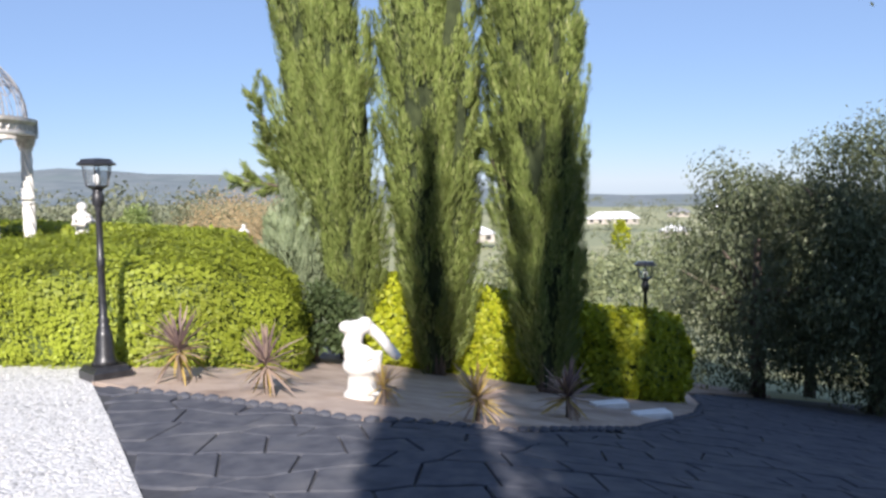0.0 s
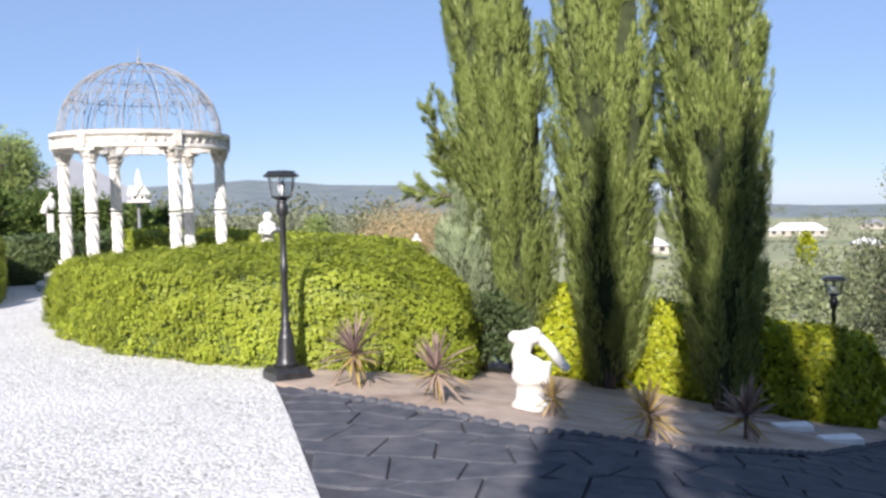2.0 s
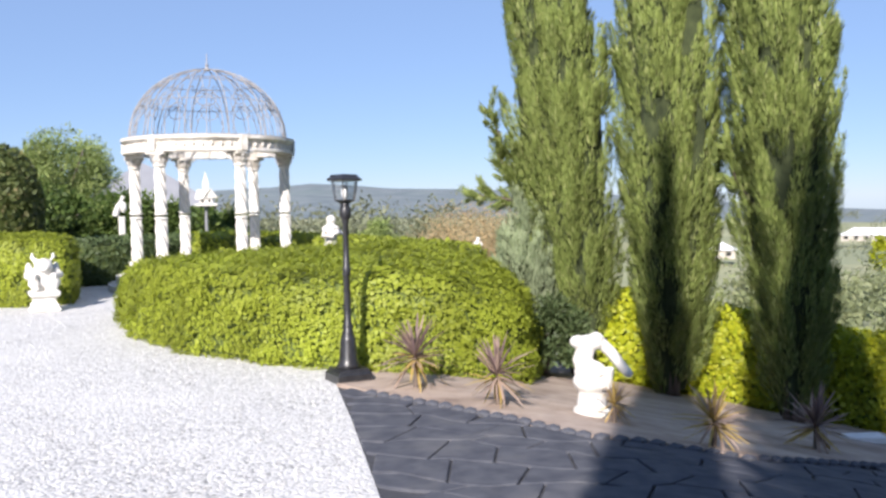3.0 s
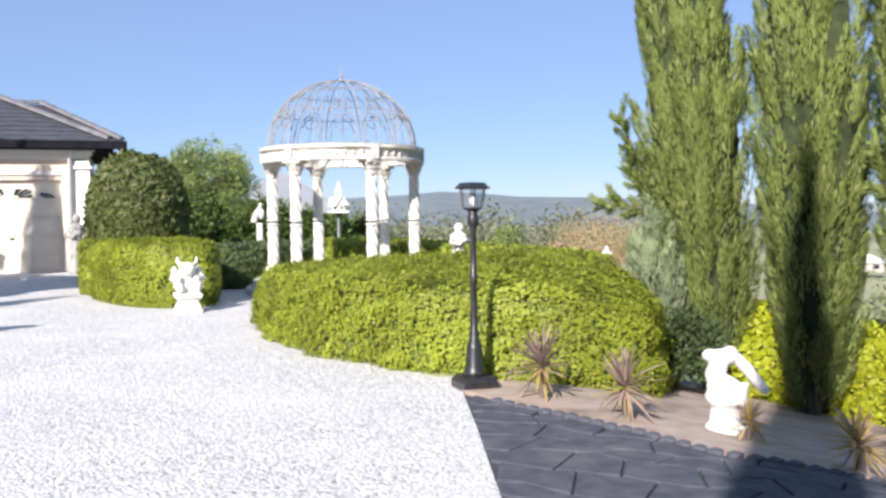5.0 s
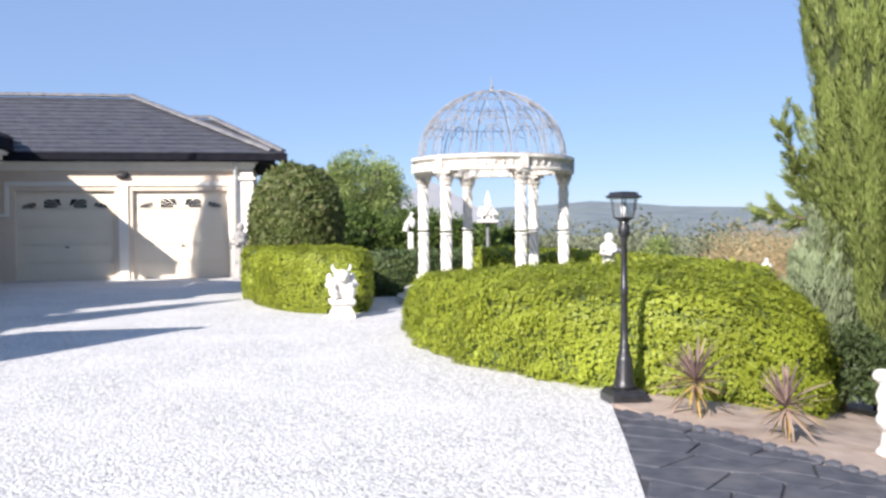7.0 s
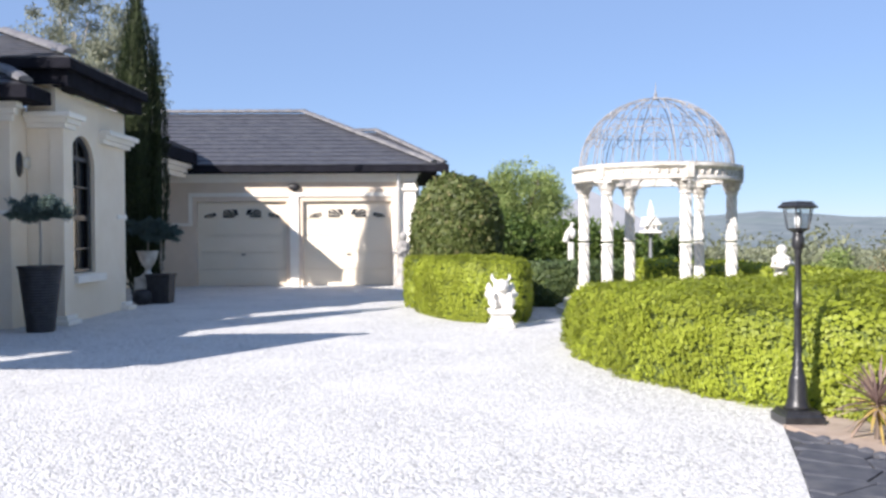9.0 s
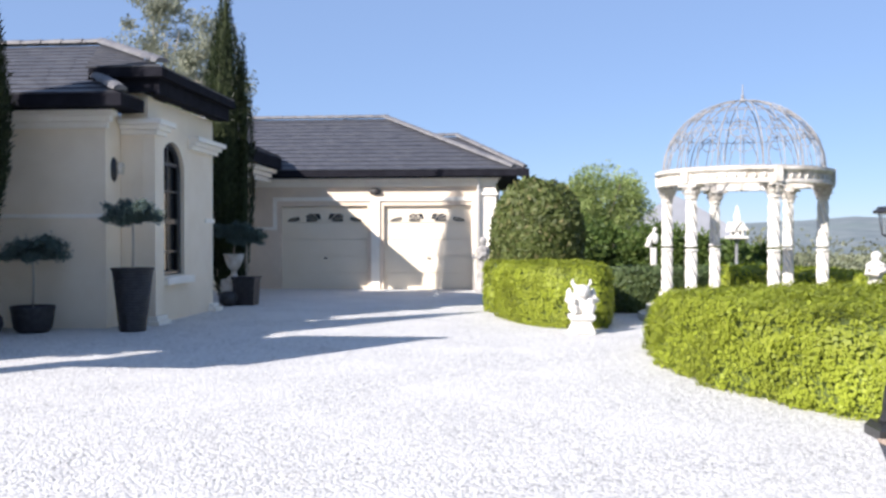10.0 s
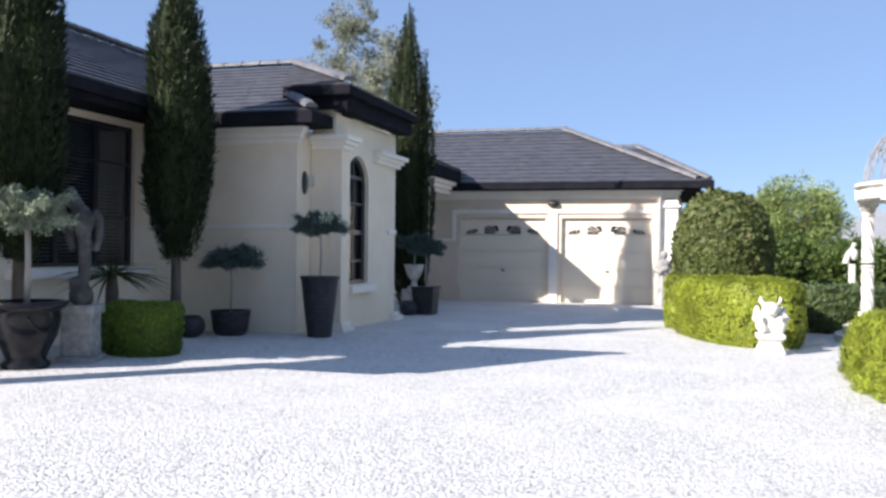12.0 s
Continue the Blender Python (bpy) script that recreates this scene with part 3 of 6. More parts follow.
def terrain():
    rad = [0, 4, 8, 12, 16, 20, 25, 32, 42, 56, 75, 100, 135, 180, 250, 340, 470, 640, 860, 1100, 1400, 1750, 2100, 2500, 3000, 3600, 4300]
    n = 144
    bm = bmesh.new()
    rings = []
    for r in rad[1:]:
        ring = []
        for k in range(n):
            az = 2 * math.pi * k / n
            x, y = r * math.sin(az), r * math.cos(az)
            f = max(0.0, min(1.0, (r - 24) / 150))
            f = f * f * (3 - 2 * f)
            deg = (math.degrees(az) + 180) % 360 - 180
            g = max(0.0, min(1.0, (r - 1000) / 1400))
            g = g * g * (3 - 2 * g)
            sky_line = np.interp(deg, (-60, 5, 12, 17, 20.5, 25, 31, 40, 50, 56, 70, 100), (0.2, 0.5, 0.8, 1.0, 1.35, 0.85, 0.75, 0.2, -0.7, -0.9, -0.85, -0.3))
            crest = 1.31 + min(r, 2500) * math.tan(radians(sky_line)) - 0.03 * max(0.0, r - 2500)
            flat = -19 - 0.012 * max(0.0, r - 180) * max(0.0, min(1.0, (deg - 36) / 14))
            z = (ground(x) - 0.04) * (1 - f) + f * (flat + 2.5 * noise.noise(Vector((x, y, 5)) / 140)) * (1 - g) + g * (crest + 6 * noise.noise(Vector((x, y, 0)) / 260))
            ring.append(bm.verts.new((x, y, z)))
        rings.append(ring)
    c = bm.verts.new((0, 0, -0.04))
    for k in range(n):
        bm.faces.new((c, rings[0][(k + 1) % n], rings[0][k]))
        for a, b in zip(rings, rings[1:]):
            bm.faces.new((a[k], a[(k + 1) % n], b[(k + 1) % n], b[k]))
    bmesh.ops.recalc_face_normals(bm, faces=bm.faces)
    if sum(f.normal.z for f in bm.faces) < 0:
        bmesh.ops.reverse_faces(bm, faces=bm.faces)
    # faces of the far hills take the haze-tinted colour
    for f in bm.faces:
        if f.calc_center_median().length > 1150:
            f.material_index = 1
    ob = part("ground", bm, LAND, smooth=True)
    ob.data.materials.append(HILLHAZE)
    tagged(ob, "dry grassy valley rising to low wooded hills", "ground", "", "structure")


terrain()
SEAM = [(-1.9, -7.5), (1.53, 3.4), (2.02, 4.95), (2.32, 5.95)]
BED_FRONT = [(2.50, 5.66), (2.76, 4.95), (3.11, 4.05), (3.95, 3.66), (5.3, 3.76), (7.4, 4.55), (8.6, 5.2)]
BED_EDGE = [(2.40, 5.60), (2.68, 4.89), (3.05, 3.94), (3.92, 3.55), (5.33, 3.65), (7.45, 4.44), (8.65, 5.1)]
sheet("gravel_court", SEAM + [(2.7, 6.6), (3.4, 8.5), (3.2, 24.5), (-14, 24.5), (-14, -7.5)], 0.0, GRAVEL, "white crushed quartz gravel court in front of the house", "gravel", step=1.0, slope=False)
DRIVE = SEAM + [(2.44, 5.70)] + BED_FRONT + [(10.4, 6.35), (13.5, 6.6), (16.8, 6.2), (20, 4), (20, -7.5)]
sheet("driveway_base", DRIVE, -0.012, PAVER_JOINT, "dark joints under stamped slate-grey driveway paving", "driveway", step=0.5)
sheet("garden_bed", [(2.32, 5.95), (2.38, 5.72)] + BED_EDGE + [(10.4, 6.35), (13.5, 6.7), (14, 12), (8, 14), (3.0, 9), (2.7, 6.6)], 0.016, EARTH, "bare brown earth garden bed beside the driveway", "garden bed", step=0.3, fine=0.012)

# ---- house ----
house = thing("house", (-7.0, 15.0, 0), "cream rendered single-storey house with charcoal tiled hip roof and double garage", "house")
HO = Vector((7.0, -15.0, 0))


def hp(name, bm, material, label="", parent=None, smooth=False):
    """A part of the house, given in the world's metres."""
    bmesh.ops.translate(bm, vec=HO, verts=bm.verts)
    return part(name, bm, material, parent or house, label, smooth)


def poly_slab(pts, thick):
    """A flat plate: points of its face, and the way it is thick."""
    bm = bmesh.new()
    a = [bm.verts.new(p) for p in pts]
    b = [bm.verts.new(Vector(p) + Vector(thick)) for p in pts]
    bm.faces.new(a)
    bm.faces.new(b[::-1])
    for k in range(len(a)):
        bm.faces.new((a[k], b[k], b[(k + 1) % len(a)], a[(k + 1) % len(a)]))
    bmesh.ops.recalc_face_normals(bm, faces=bm.faces)
    return bm


def slope(roof, e0, e1, t1, t0, course=0.31):
    """A roof face from the eave e0-e1 up to t0-t1, in overlapping courses of tiles."""
    e0, e1, t0, t1 = (Vector(p) for p in (e0, e1, t0, t1))
    n = max(1, round(((t0 + t1) / 2 - (e0 + e1) / 2).length / course))
    nrm = (e1 - e0).cross(t0 - e0 if (t0 - e0).length > 0.01 else t1 - e0).normalized()
    if nrm.z < 0:
        nrm = -nrm
    for k in range(n):
        f, g = k / n, (k + 1) / n
        a, b, c, d = e0.lerp(t0, f), e1.lerp(t1, f), e1.lerp(t1, g), e0.lerp(t0, g)
        bm = bmesh.new()
        cols = max(1, round((b - a).length / 0.33))
        for i in range(cols):
            u, v = i / cols, (i + 1) / cols - 0.005 / max(0.3, (b - a).length)
            lift = nrm * (0.026 + 0.006 * random.random())
            q = [a.lerp(b, u), a.lerp(b, v), d.lerp(c, v), d.lerp(c, u)]
            vs = [bm.verts.new(p) for p in (q[0], q[1], q[0] + lift, q[1] + lift, q[2] + nrm * 0.006, q[3] + nrm * 0.006)]
            bm.faces.new((vs[0], vs[1], vs[3], vs[2]))
            bm.faces.new((vs[2], vs[3], vs[4], vs[5]))
        hp("tile_course", bm, TILE, "", roof)
    bm = bmesh.new()
    pts = [e0, e1, t1, t0] if (t1 - t0).length > 0.01 else [e0, e1, t1]
    bm.faces.new([bm.verts.new(p - nrm * 0.012) for p in pts])
    hp("roof_underlay", bm, FASCIA, "", roof)


def ridge(roof, a, b, piece=0.38):
    """Half-round cap tiles along a ridge or hip."""
    a, b = Vector(a), Vector(b)
    n = max(1, round((b - a).length / piece))
    d = (b - a).normalized()
    s = d.cross(Vector((0, 0, 1))).normalized()
    u = s.cross(d)
    for k in range(n):
        p, q = a.lerp(b, k / n), a.lerp(b, (k + 1.08) / n)
        bm = bmesh.new()
        rows = []
        for c, r in ((p, 0.105), (q, 0.125)):
            rows.append([bm.verts.new(c + s * r * math.cos(t) + u * (r * math.sin(t) * 0.75 + 0.012)) for t in (0, 0.6, 1.2, 1.94, 2.54, math.pi)])
        for i in range(5):
            bm.faces.new((rows[0][i], rows[0][i + 1], rows[1][i + 1], rows[1][i]))
        bm.faces.new(rows[1])
        bm.faces.new(rows[0][::-1])
        hp("ridge_cap", bm, CAP, "", roof)


def new_part_empty(name, label=""):
    e = new(name)
    e.parent = house
    return tagged(e, label) if label else e


# garage wing
GY, GH = 22.5, 2.90
D1, D2 = (-6.10, -3.84), (-3.42, -1.19)
DH = 2.14
for row in ((-9.0, GY, 0, D1[0], GY + 0.24, GH), (D1[1], GY, 0, D2[0], GY + 0.24, GH), (D2[1], GY, 0, -0.62, GY + 0.24, GH),
           (D1[0], GY, DH, D1[1], GY + 0.24, GH), (D2[0], GY, DH, D2[1], GY + 0.24, GH)):
    hp("garage_front_wall", boxes(row), TANWALL, "tan rendered wall")
hp("garage_side_wall", boxes((-0.86, GY + 0.24, 0, -0.62, 29.5, GH)), TANWALL)
hp("garage_back_wall", boxes((-9.0, 29.5, 0, -0.62, 29.74, GH)), RENDERED)
hp("cornice", boxes((-9.0, GY - 0.07, 2.62, -0.56, GY - 0.002, 2.70), (-9.0, GY - 0.13, 2.702, -0.5, GY - 0.002, 2.80), (-9.0, GY - 0.2, 2.802, -0.44, GY - 0.002, 2.895), bevel=0.01), MOULD)
# corner pier
hp("corner_pier", boxes((-1.02, GY - 0.10, 0, -0.56, GY - 0.003, 2.58), (-1.08, GY - 0.16, 2.40, -0.50, GY - 0.003, 2.46), (-1.06, GY - 0.15, 0.0, -0.52, GY - 0.003, 0.16), bevel=0.008), MOULD)
# flat trim round the doors, with ears
hp("door_surround", boxes((-6.30, GY - 0.045, 2.26, -1.05, GY - 0.002, 2.36), (-6.30, GY - 0.045, 1.52, -6.20, GY - 0.002, 2.258), (-6.75, GY - 0.045, 1.52, -6.302, GY - 0.002, 1.60), (-1.15, GY - 0.045, 0.0, -1.05, GY - 0.002, 2.258),
                          (-3.74, GY - 0.045, 0, -3.52, GY - 0.002, 2.258), bevel=0.008), MOULD)


def garage_door(x0, x1, name="garage_door"):
    e = new_part_empty(name)
    y = GY + 0.10
    n = 5
    for k in range(n):
        z0, z1 = DH * k / n, DH * (k + 1) / n - 0.008
        bm = boxes((x0, y, z0 + 0.004, x1, y + 0.04, z1), bevel=0.004)
        w = (x1 - x0) / 4
        if k < n - 1:
            for i in range(4):
                a = x0 + i * w + 0.09
                for zz, hh in ((z0 + 0.07, z1 - 0.06),):
                    box(bm, a, y - 0.0035, zz, a + w - 0.18, y - 0.0005, hh, 0.0012)
        hp("door_panel", bm, DOORP, "", e)
    # backing sheet added to stop light leaking between the door panels
    hp("door_light_stop", boxes((x0 - 0.05, y + 0.045, 0.002, x1 + 0.05, y + 0.06, DH + 0.05)), DOORP, "", e)
    # fan lights: sunburst panes
    zc = DH - 0.40
    w = (x1 - x0) / 4
    for i in range(4):
        c = x0 + (i + 0.5) * w
        full = i in (1, 2)
        left = i in (1, 3) if full else i == 3
        ox = c + (w * 0.36 if i in (0, 1) else -w * 0.36)
        sgn = -1 if i in (0, 1) else 1
        hgt, wid = (0.20, 0.40) if full else (0.12, 0.33)
        rays = 4
        for k in range(rays):
            a0, a1 = k / rays, (k + 0.72) / rays
            def rim(f):
                a = f * math.pi / 2
                return (ox + sgn * wid * math.cos(a), zc + hgt * math.sin(a)) if not full else (ox + sgn * wid * min(1, 1.35 * math.cos(a)), zc + hgt * min(1, 1.35 * math.sin(a)))
            p, q = rim(a0), rim(a1)
            s = 0.28
            r0, r1 = (ox + (p[0] - ox) * s, zc + (p[1] - zc) * s), (ox + (q[0] - ox) * s, zc + (q[1] - zc) * s)
            bm = poly_slab([(r0[0], y - 0.012, r0[1]), (p[0], y - 0.012, p[1]), (q[0], y - 0.012, q[1]), (r1[0], y - 0.012, r1[1])], (0, 0.01, 0))
            hp("pane", bm, DARKOPEN, "dark fan-light pane", e)
    bm = boxes((x0 + 1.10, y - 0.03, 0.78, x0 + 1.20, y - 0.002, 0.81), bevel=0.006)
    hp("handle", bm, FASCIA, "small dark handle", e)


garage_door(*D1)
garage_door(*D2)
# fascia and roof of the garage wing
roof_g = new_part_empty("garage_roof", "charcoal concrete tiles in level courses")
EZ = 3.02
hp("fascia", boxes((-9.6, GY - 0.36, 2.82, -0.10, GY - 0.32, EZ), (-0.14, GY - 0.32, 2.82, -0.10, 29.9, EZ)), FASCIA, "black metal gutter and fascia", roof_g)
hp("gutter", boxes((-9.6, GY - 0.45, 2.85, -0.02, GY - 0.362, 3.0), (-0.098, GY - 0.358, 2.85, -0.02, 29.9, 3.0), bevel=0.015), FASCIA, "", roof_g)
hp("soffit", boxes((-9.0, GY - 0.32, 2.898, -0.142, GY + 0.1, 2.93), (-0.62, GY + 0.1, 2.898, -0.142, 29.9, 2.93)), FASCIA, "", roof_g)
RGY, RGZ = 25.7, 4.78
slope(roof_g, (-9.6, GY - 0.42, EZ), (-0.05, GY - 0.42, EZ), (-3.85, RGY, RGZ), (-9.6, RGY, RGZ))
slope(roof_g, (-0.05, GY - 0.42, EZ), (-0.05, 29.9, EZ), (-3.85, 26.4, RGZ), (-3.85, RGY, RGZ))
ridge(roof_g, (-9.6, RGY, RGZ + 0.03), (-3.85, RGY, RGZ + 0.03))
ridge(roof_g, (-0.1, GY - 0.38, EZ + 0.04), (-3.85, RGY, RGZ + 0.03))
# the smaller hip behind it
slope(roof_g, (-3.2, 25.6, 3.3), (0.25, 25.6, 3.3), (-1.9, 27.6, 4.45), (-3.2, 27.6, 4.45))
slope(roof_g, (0.25, 25.6, 3.3), (0.25, 30.2, 3.3), (-1.9, 28.0, 4.45), (-1.9, 27.6, 4.45))
ridge(roof_g, (0.2, 25.65, 3.34), (-1.9, 27.6, 4.48))
ridge(roof_g, (-3.2, 27.6, 4.48), (-1.9, 27.6, 4.48))
hp("back_fascia", boxes((-0.06, 25.5, 3.08, 0.32, 25.56, 3.3), (0.26, 25.56, 3.08, 0.32, 30.2, 3.3)), FASCIA, "", roof_g)

bm = tube(bmesh.new(), [(-0.98, GY - 0.34, 2.9), (-0.98, GY - 0.16, 2.72), (-0.98, GY - 0.15, 0.05)], 0.045, 0.045, 10)
hp("downpipe", bm, WHITEPIPE, "white round downpipe", smooth=True)
bm = lathe([(0.02, 0.0), (0.13, 0.01), (0.15, 0.05), (0.12, 0.11), (0.04, 0.13)], 14)
bmesh.ops.rotate(bm, verts=bm.verts, matrix=Matrix.Rotation(radians(90), 3, "X"))
bmesh.ops.scale(bm, vec=(1, 1, 0.62), verts=bm.verts)
bmesh.ops.translate(bm, vec=(-3.63, GY - 0.005, 2.50), verts=bm.verts)
hp("bulkhead_light", bm, RIBPOT, "oval dark grey bulkhead light", smooth=True)

# link between garage and porch, with a deep eave over the entry
hp("link_wall", boxes((-9.2, 16.3, 0, -7.6, 22.5, 3.1)), RENDERED)
hp("link_cornice", boxes((-6.42, 18.96, 2.74, -6.30, 22.29, 2.84), (-6.42, 18.96, 2.842, -6.20, 22.29, 2.94), (-6.42, 18.96, 2.942, -6.08, 22.29, 3.04), bevel=0.01), MOULD)

# wing towards the viewer: wall with a big window
WX = -8.1
WW = (9.0, 11.40, 1.02, 3.06)
for row in ((WX - 0.25, 6.6, 0, WX, WW[0], 3.15), (WX - 0.25, WW[1], 0, WX, 12.38, 3.15), (WX - 0.25, WW[0], 0, WX, WW[1], WW[2]), (WX - 0.25, WW[0], WW[3], WX, WW[1], 3.15)):
    hp("wing_wall", boxes(row), RENDERED)
# unseen end of the wing, placed for the shadow it casts on the gravel
hp("wing_end_wall", boxes((-14, 6.36, 0, WX, 6.6, 3.15)), RENDERED)
win = new_part_empty("window", "black framed window with white venetian blind")
y0, y1, z0, z1 = WW
fr = [(WX - 0.12, y0, z0, WX - 0.06, y0 + 0.06, z1), (WX - 0.12, y1 - 0.06, z0, WX - 0.06, y1, z1), (WX - 0.12, y0 + 0.06, z1 - 0.06, WX - 0.06, y1 - 0.06, z1), (WX - 0.12, y0 + 0.06, z0, WX - 0.06, y1 - 0.06, z0 + 0.06)]
hp("frame", boxes(*fr, bevel=0.006), BLACKP, "", win)
for y in (9.8, 10.6):
    hp("mullion", boxes((WX - 0.115, y - 0.035, z0 + 0.06, WX - 0.055, y + 0.035, z1 - 0.06)), BLACKP, "", win)
for z in (1.72, 2.50):
    hp("glazing_bar", boxes((WX - 0.112, y0 + 0.06, z - 0.02, WX - 0.064, y1 - 0.06, z + 0.02)), BLACKP, "", win)
bm = boxes((WX - 0.10, y0 + 0.05, z0 + 0.05, WX - 0.094, y1 - 0.05, z1 - 0.05))
pane = hp("pane", bm, glass_mat("window_pane", (0.55, 0.57, 0.6), 0.10), "", win)
pane.visible_shadow = False
for k in range(40):
    z = z0 + 0.08 + k * 0.05
    hp("blind_slat", poly_slab([(WX - 0.19, y0 + 0.07, z), (WX - 0.19, y1 - 0.07, z), (WX - 0.155, y1 - 0.07, z + 0.028), (WX - 0.155, y0 + 0.07, z + 0.028)], (0, 0, 0.003)), BLIND, "", win)
# black box added behind the window to keep sunlight from leaking in
hp("window_blackout", boxes((WX - 0.64, y0 - 0.2, z0 - 0.2, WX - 0.60, y1 + 0.2, z1 + 0.2), (WX - 0.60, y0 - 0.2, z0 - 0.2, WX - 0.252, y0 - 0.16, z1 + 0.2), (WX - 0.60, y1 + 0.16, z0 - 0.2, WX - 0.252, y1 + 0.2, z1 + 0.2), (WX - 0.60, y0 - 0.16, z1 + 0.1, WX - 0.252, y1 + 0.16, z1 + 0.2)), FASCIA, "", win)
hp("sill", boxes((WX - 0.02, y0 - 0.15, 0.88, WX + 0.14, y1 + 0.22, 1.0), bevel=0.015), MOULD, "pale sill", win)

# bay and porch
hp("bay_wall", boxes((-14, 12.4, 0, -5.94, 12.9, 3.16), bevel=0.012), RENDERED)
hp("bay_string_course", boxes((-8.09, 12.375, 1.60, -5.915, 12.398, 1.66), bevel=0.006), MOULD)
hp("bay_cornice", boxes((-8.09, 12.34, 2.90, -5.88, 12.399, 2.985), (-8.09, 12.28, 2.987, -5.82, 12.399, 3.07), (-8.09, 12.22, 3.072, -5.76, 12.399, 3.15), bevel=0.01), MOULD)
PX = -5.52
AY0, AY1, AZ0, AZ1, AR = 13.36, 14.34, 0.72, 2.36, 0.49
ac = (AY0 + AY1) / 2
arch = [(ac + AR * math.cos(math.pi * k / 12), AZ1 + AR * math.sin(math.pi * k / 12)) for k in range(13)]
for row in ((PX - 0.24, 12.902, 0, PX, AY0, 3.42), (PX - 0.24, AY1, 0, PX, 15.72, 3.42), (PX - 0.24, AY0, 0, PX, AY1, AZ0), (-5.938, 12.902, 0, PX - 0.242, 13.1, 3.42)):
    hp("porch_wall", boxes(row), RENDERED)
hp("porch_wall", boxes((-6.25, 12.904, 3.422, PX, 13.1, 3.72)), RENDERED)
bm = bmesh.new()
for (ya, za), (yb, zb) in zip(arch, arch[1:]):
    q = [(ya, za), (ya, 3.42), (yb, 3.42), (yb, zb)]
    f = [bm.verts.new((PX, y, z)) for y, z in q]
    g = [bm.verts.new((PX - 0.24, y, z)) for y, z in q]
    bm.faces.new(f)
    bm.faces.new(g[::-1])
    bm.faces.new((f[0], g[0], g[3], f[3]))
bmesh.ops.remove_doubles(bm, verts=bm.verts, dist=0.0005)
bmesh.ops.recalc_face_normals(bm, faces=bm.faces)
hp("arch_wall", bm, RENDERED)
hp("porch_return_wall", boxes((-7.6, 15.48, 0, PX - 0.242, 15.72, 3.42)), RENDERED)
awin = new_part_empty("arched_window", "tall arched window with black glazing bars")
bm = bmesh.new()
tube(bm, [(PX - 0.10, AY0 + 0.025, AZ0 + 0.02)] + [(PX - 0.10, ac - (AR - 0.025) * math.cos(math.pi * k / 12), AZ1 + (AR - 0.025) * math.sin(math.pi * k / 12)) for k in range(13)] + [(PX - 0.10, AY1 - 0.025, AZ0 + 0.02)], 0.045, 0.045, 6)
tube(bm, [(PX - 0.10, AY0, AZ0 + 0.03), (PX - 0.10, AY1, AZ0 + 0.03)], 0.045, 0.045, 6)
hp("frame", bm, BLACKP, "", awin)
hp("mullion", boxes((PX - 0.115, ac - 0.02, AZ0 + 0.05, PX - 0.085, ac + 0.02, AZ1 + AR - 0.05)), BLACKP, "", awin)
for z, t in ((1.10, 0.016), (1.58, 0.04), (2.06, 0.016), (2.50, 0.03)):
    hp("glazing_bar", boxes((PX - 0.113, AY0 + 0.05, z - t, PX - 0.087, AY1 - 0.05, z + t)), BLACKP, "", awin)
bm = poly_slab([(PX - 0.14, AY0, AZ0), (PX - 0.14, AY1, AZ0)] + [(PX - 0.14, y, z) for y, z in arch], (-0.006, 0, 0))
hp("pane", bm, WINGLASS, "", awin)
hp("curtain", boxes((PX - 0.30, AY0, AZ0, PX - 0.28, AY1, AZ1 + AR)), BLIND, "", awin)
hp("sill", boxes((PX - 0.05, AY0 - 0.02, 0.58, PX + 0.13, AY1 + 0.14, 0.70), bevel=0.015), MOULD, "pale sill", awin)
# pilaster with cap and foot, and the cap of the far pier
hp("pilaster", boxes((-5.60, 12.87, 0.14, -5.40, 13.20, 2.86), bevel=0.01), RENDERED)
hp("pilaster_cap", boxes((-5.92, 12.84, 2.86, -5.36, 13.23, 2.93), (-5.92, 12.79, 2.932, -5.31, 13.28, 3.0), (-5.92, 12.73, 3.002, -5.25, 13.34, 3.08), bevel=0.01), MOULD)
hp("pilaster_foot", boxes((-5.64, 12.80, 0, -5.32, 13.27, 0.07), (-5.62, 12.84, 0.072, -5.36, 13.23, 0.14), bevel=0.01), MOULD)
hp("pier_cap", boxes((PX - 0.1, 14.52, 2.80, PX + 0.08, 15.80, 2.87), (PX - 0.1, 14.52, 2.872, PX + 0.13, 15.86, 2.94), (PX - 0.1, 14.52, 2.942, PX + 0.19, 15.93, 3.02), bevel=0.01), MOULD)
hp("pier_foot", boxes((PX - 0.1, 15.45, 0, PX + 0.14, 15.86, 0.07), (PX - 0.1, 15.5, 0.072, PX + 0.08, 15.81, 0.14), bevel=0.01), MOULD)
hp("pier_string_course", boxes((PX, 15.3, 1.58, PX + 0.025, 15.745, 1.66), bevel=0.006), MOULD)
roof_m = new_part_empty("main_roof", "charcoal tiled hip roof with pale bedded ridge caps")
# porch fascia box
hp("porch_fascia", boxes((-6.3, 12.72, 3.47, -5.332, 12.78, 3.74), (-5.33, 12.72, 3.44, -5.27, 15.9, 3.74)), FASCIA, "deep black fascia", roof_m)
hp("porch_gutter", boxes((-6.3, 12.60, 3.67, -5.17, 12.716, 3.81), (-5.266, 12.722, 3.67, -5.17, 15.95, 3.81), bevel=0.02), FASCIA, "", roof_m)
hp("porch_soffit", boxes((-5.518, 12.784, 3.445, -5.334, 15.9, 3.465)), FASCIA, "", roof_m)
hp("bay_gutter", boxes((-8.0, 12.02, 3.165, -5.53, 12.14, 3.35), (-5.65, 12.142, 3.165, -5.53, 12.80, 3.35), bevel=0.02), FASCIA, "black metal gutter", roof_m)
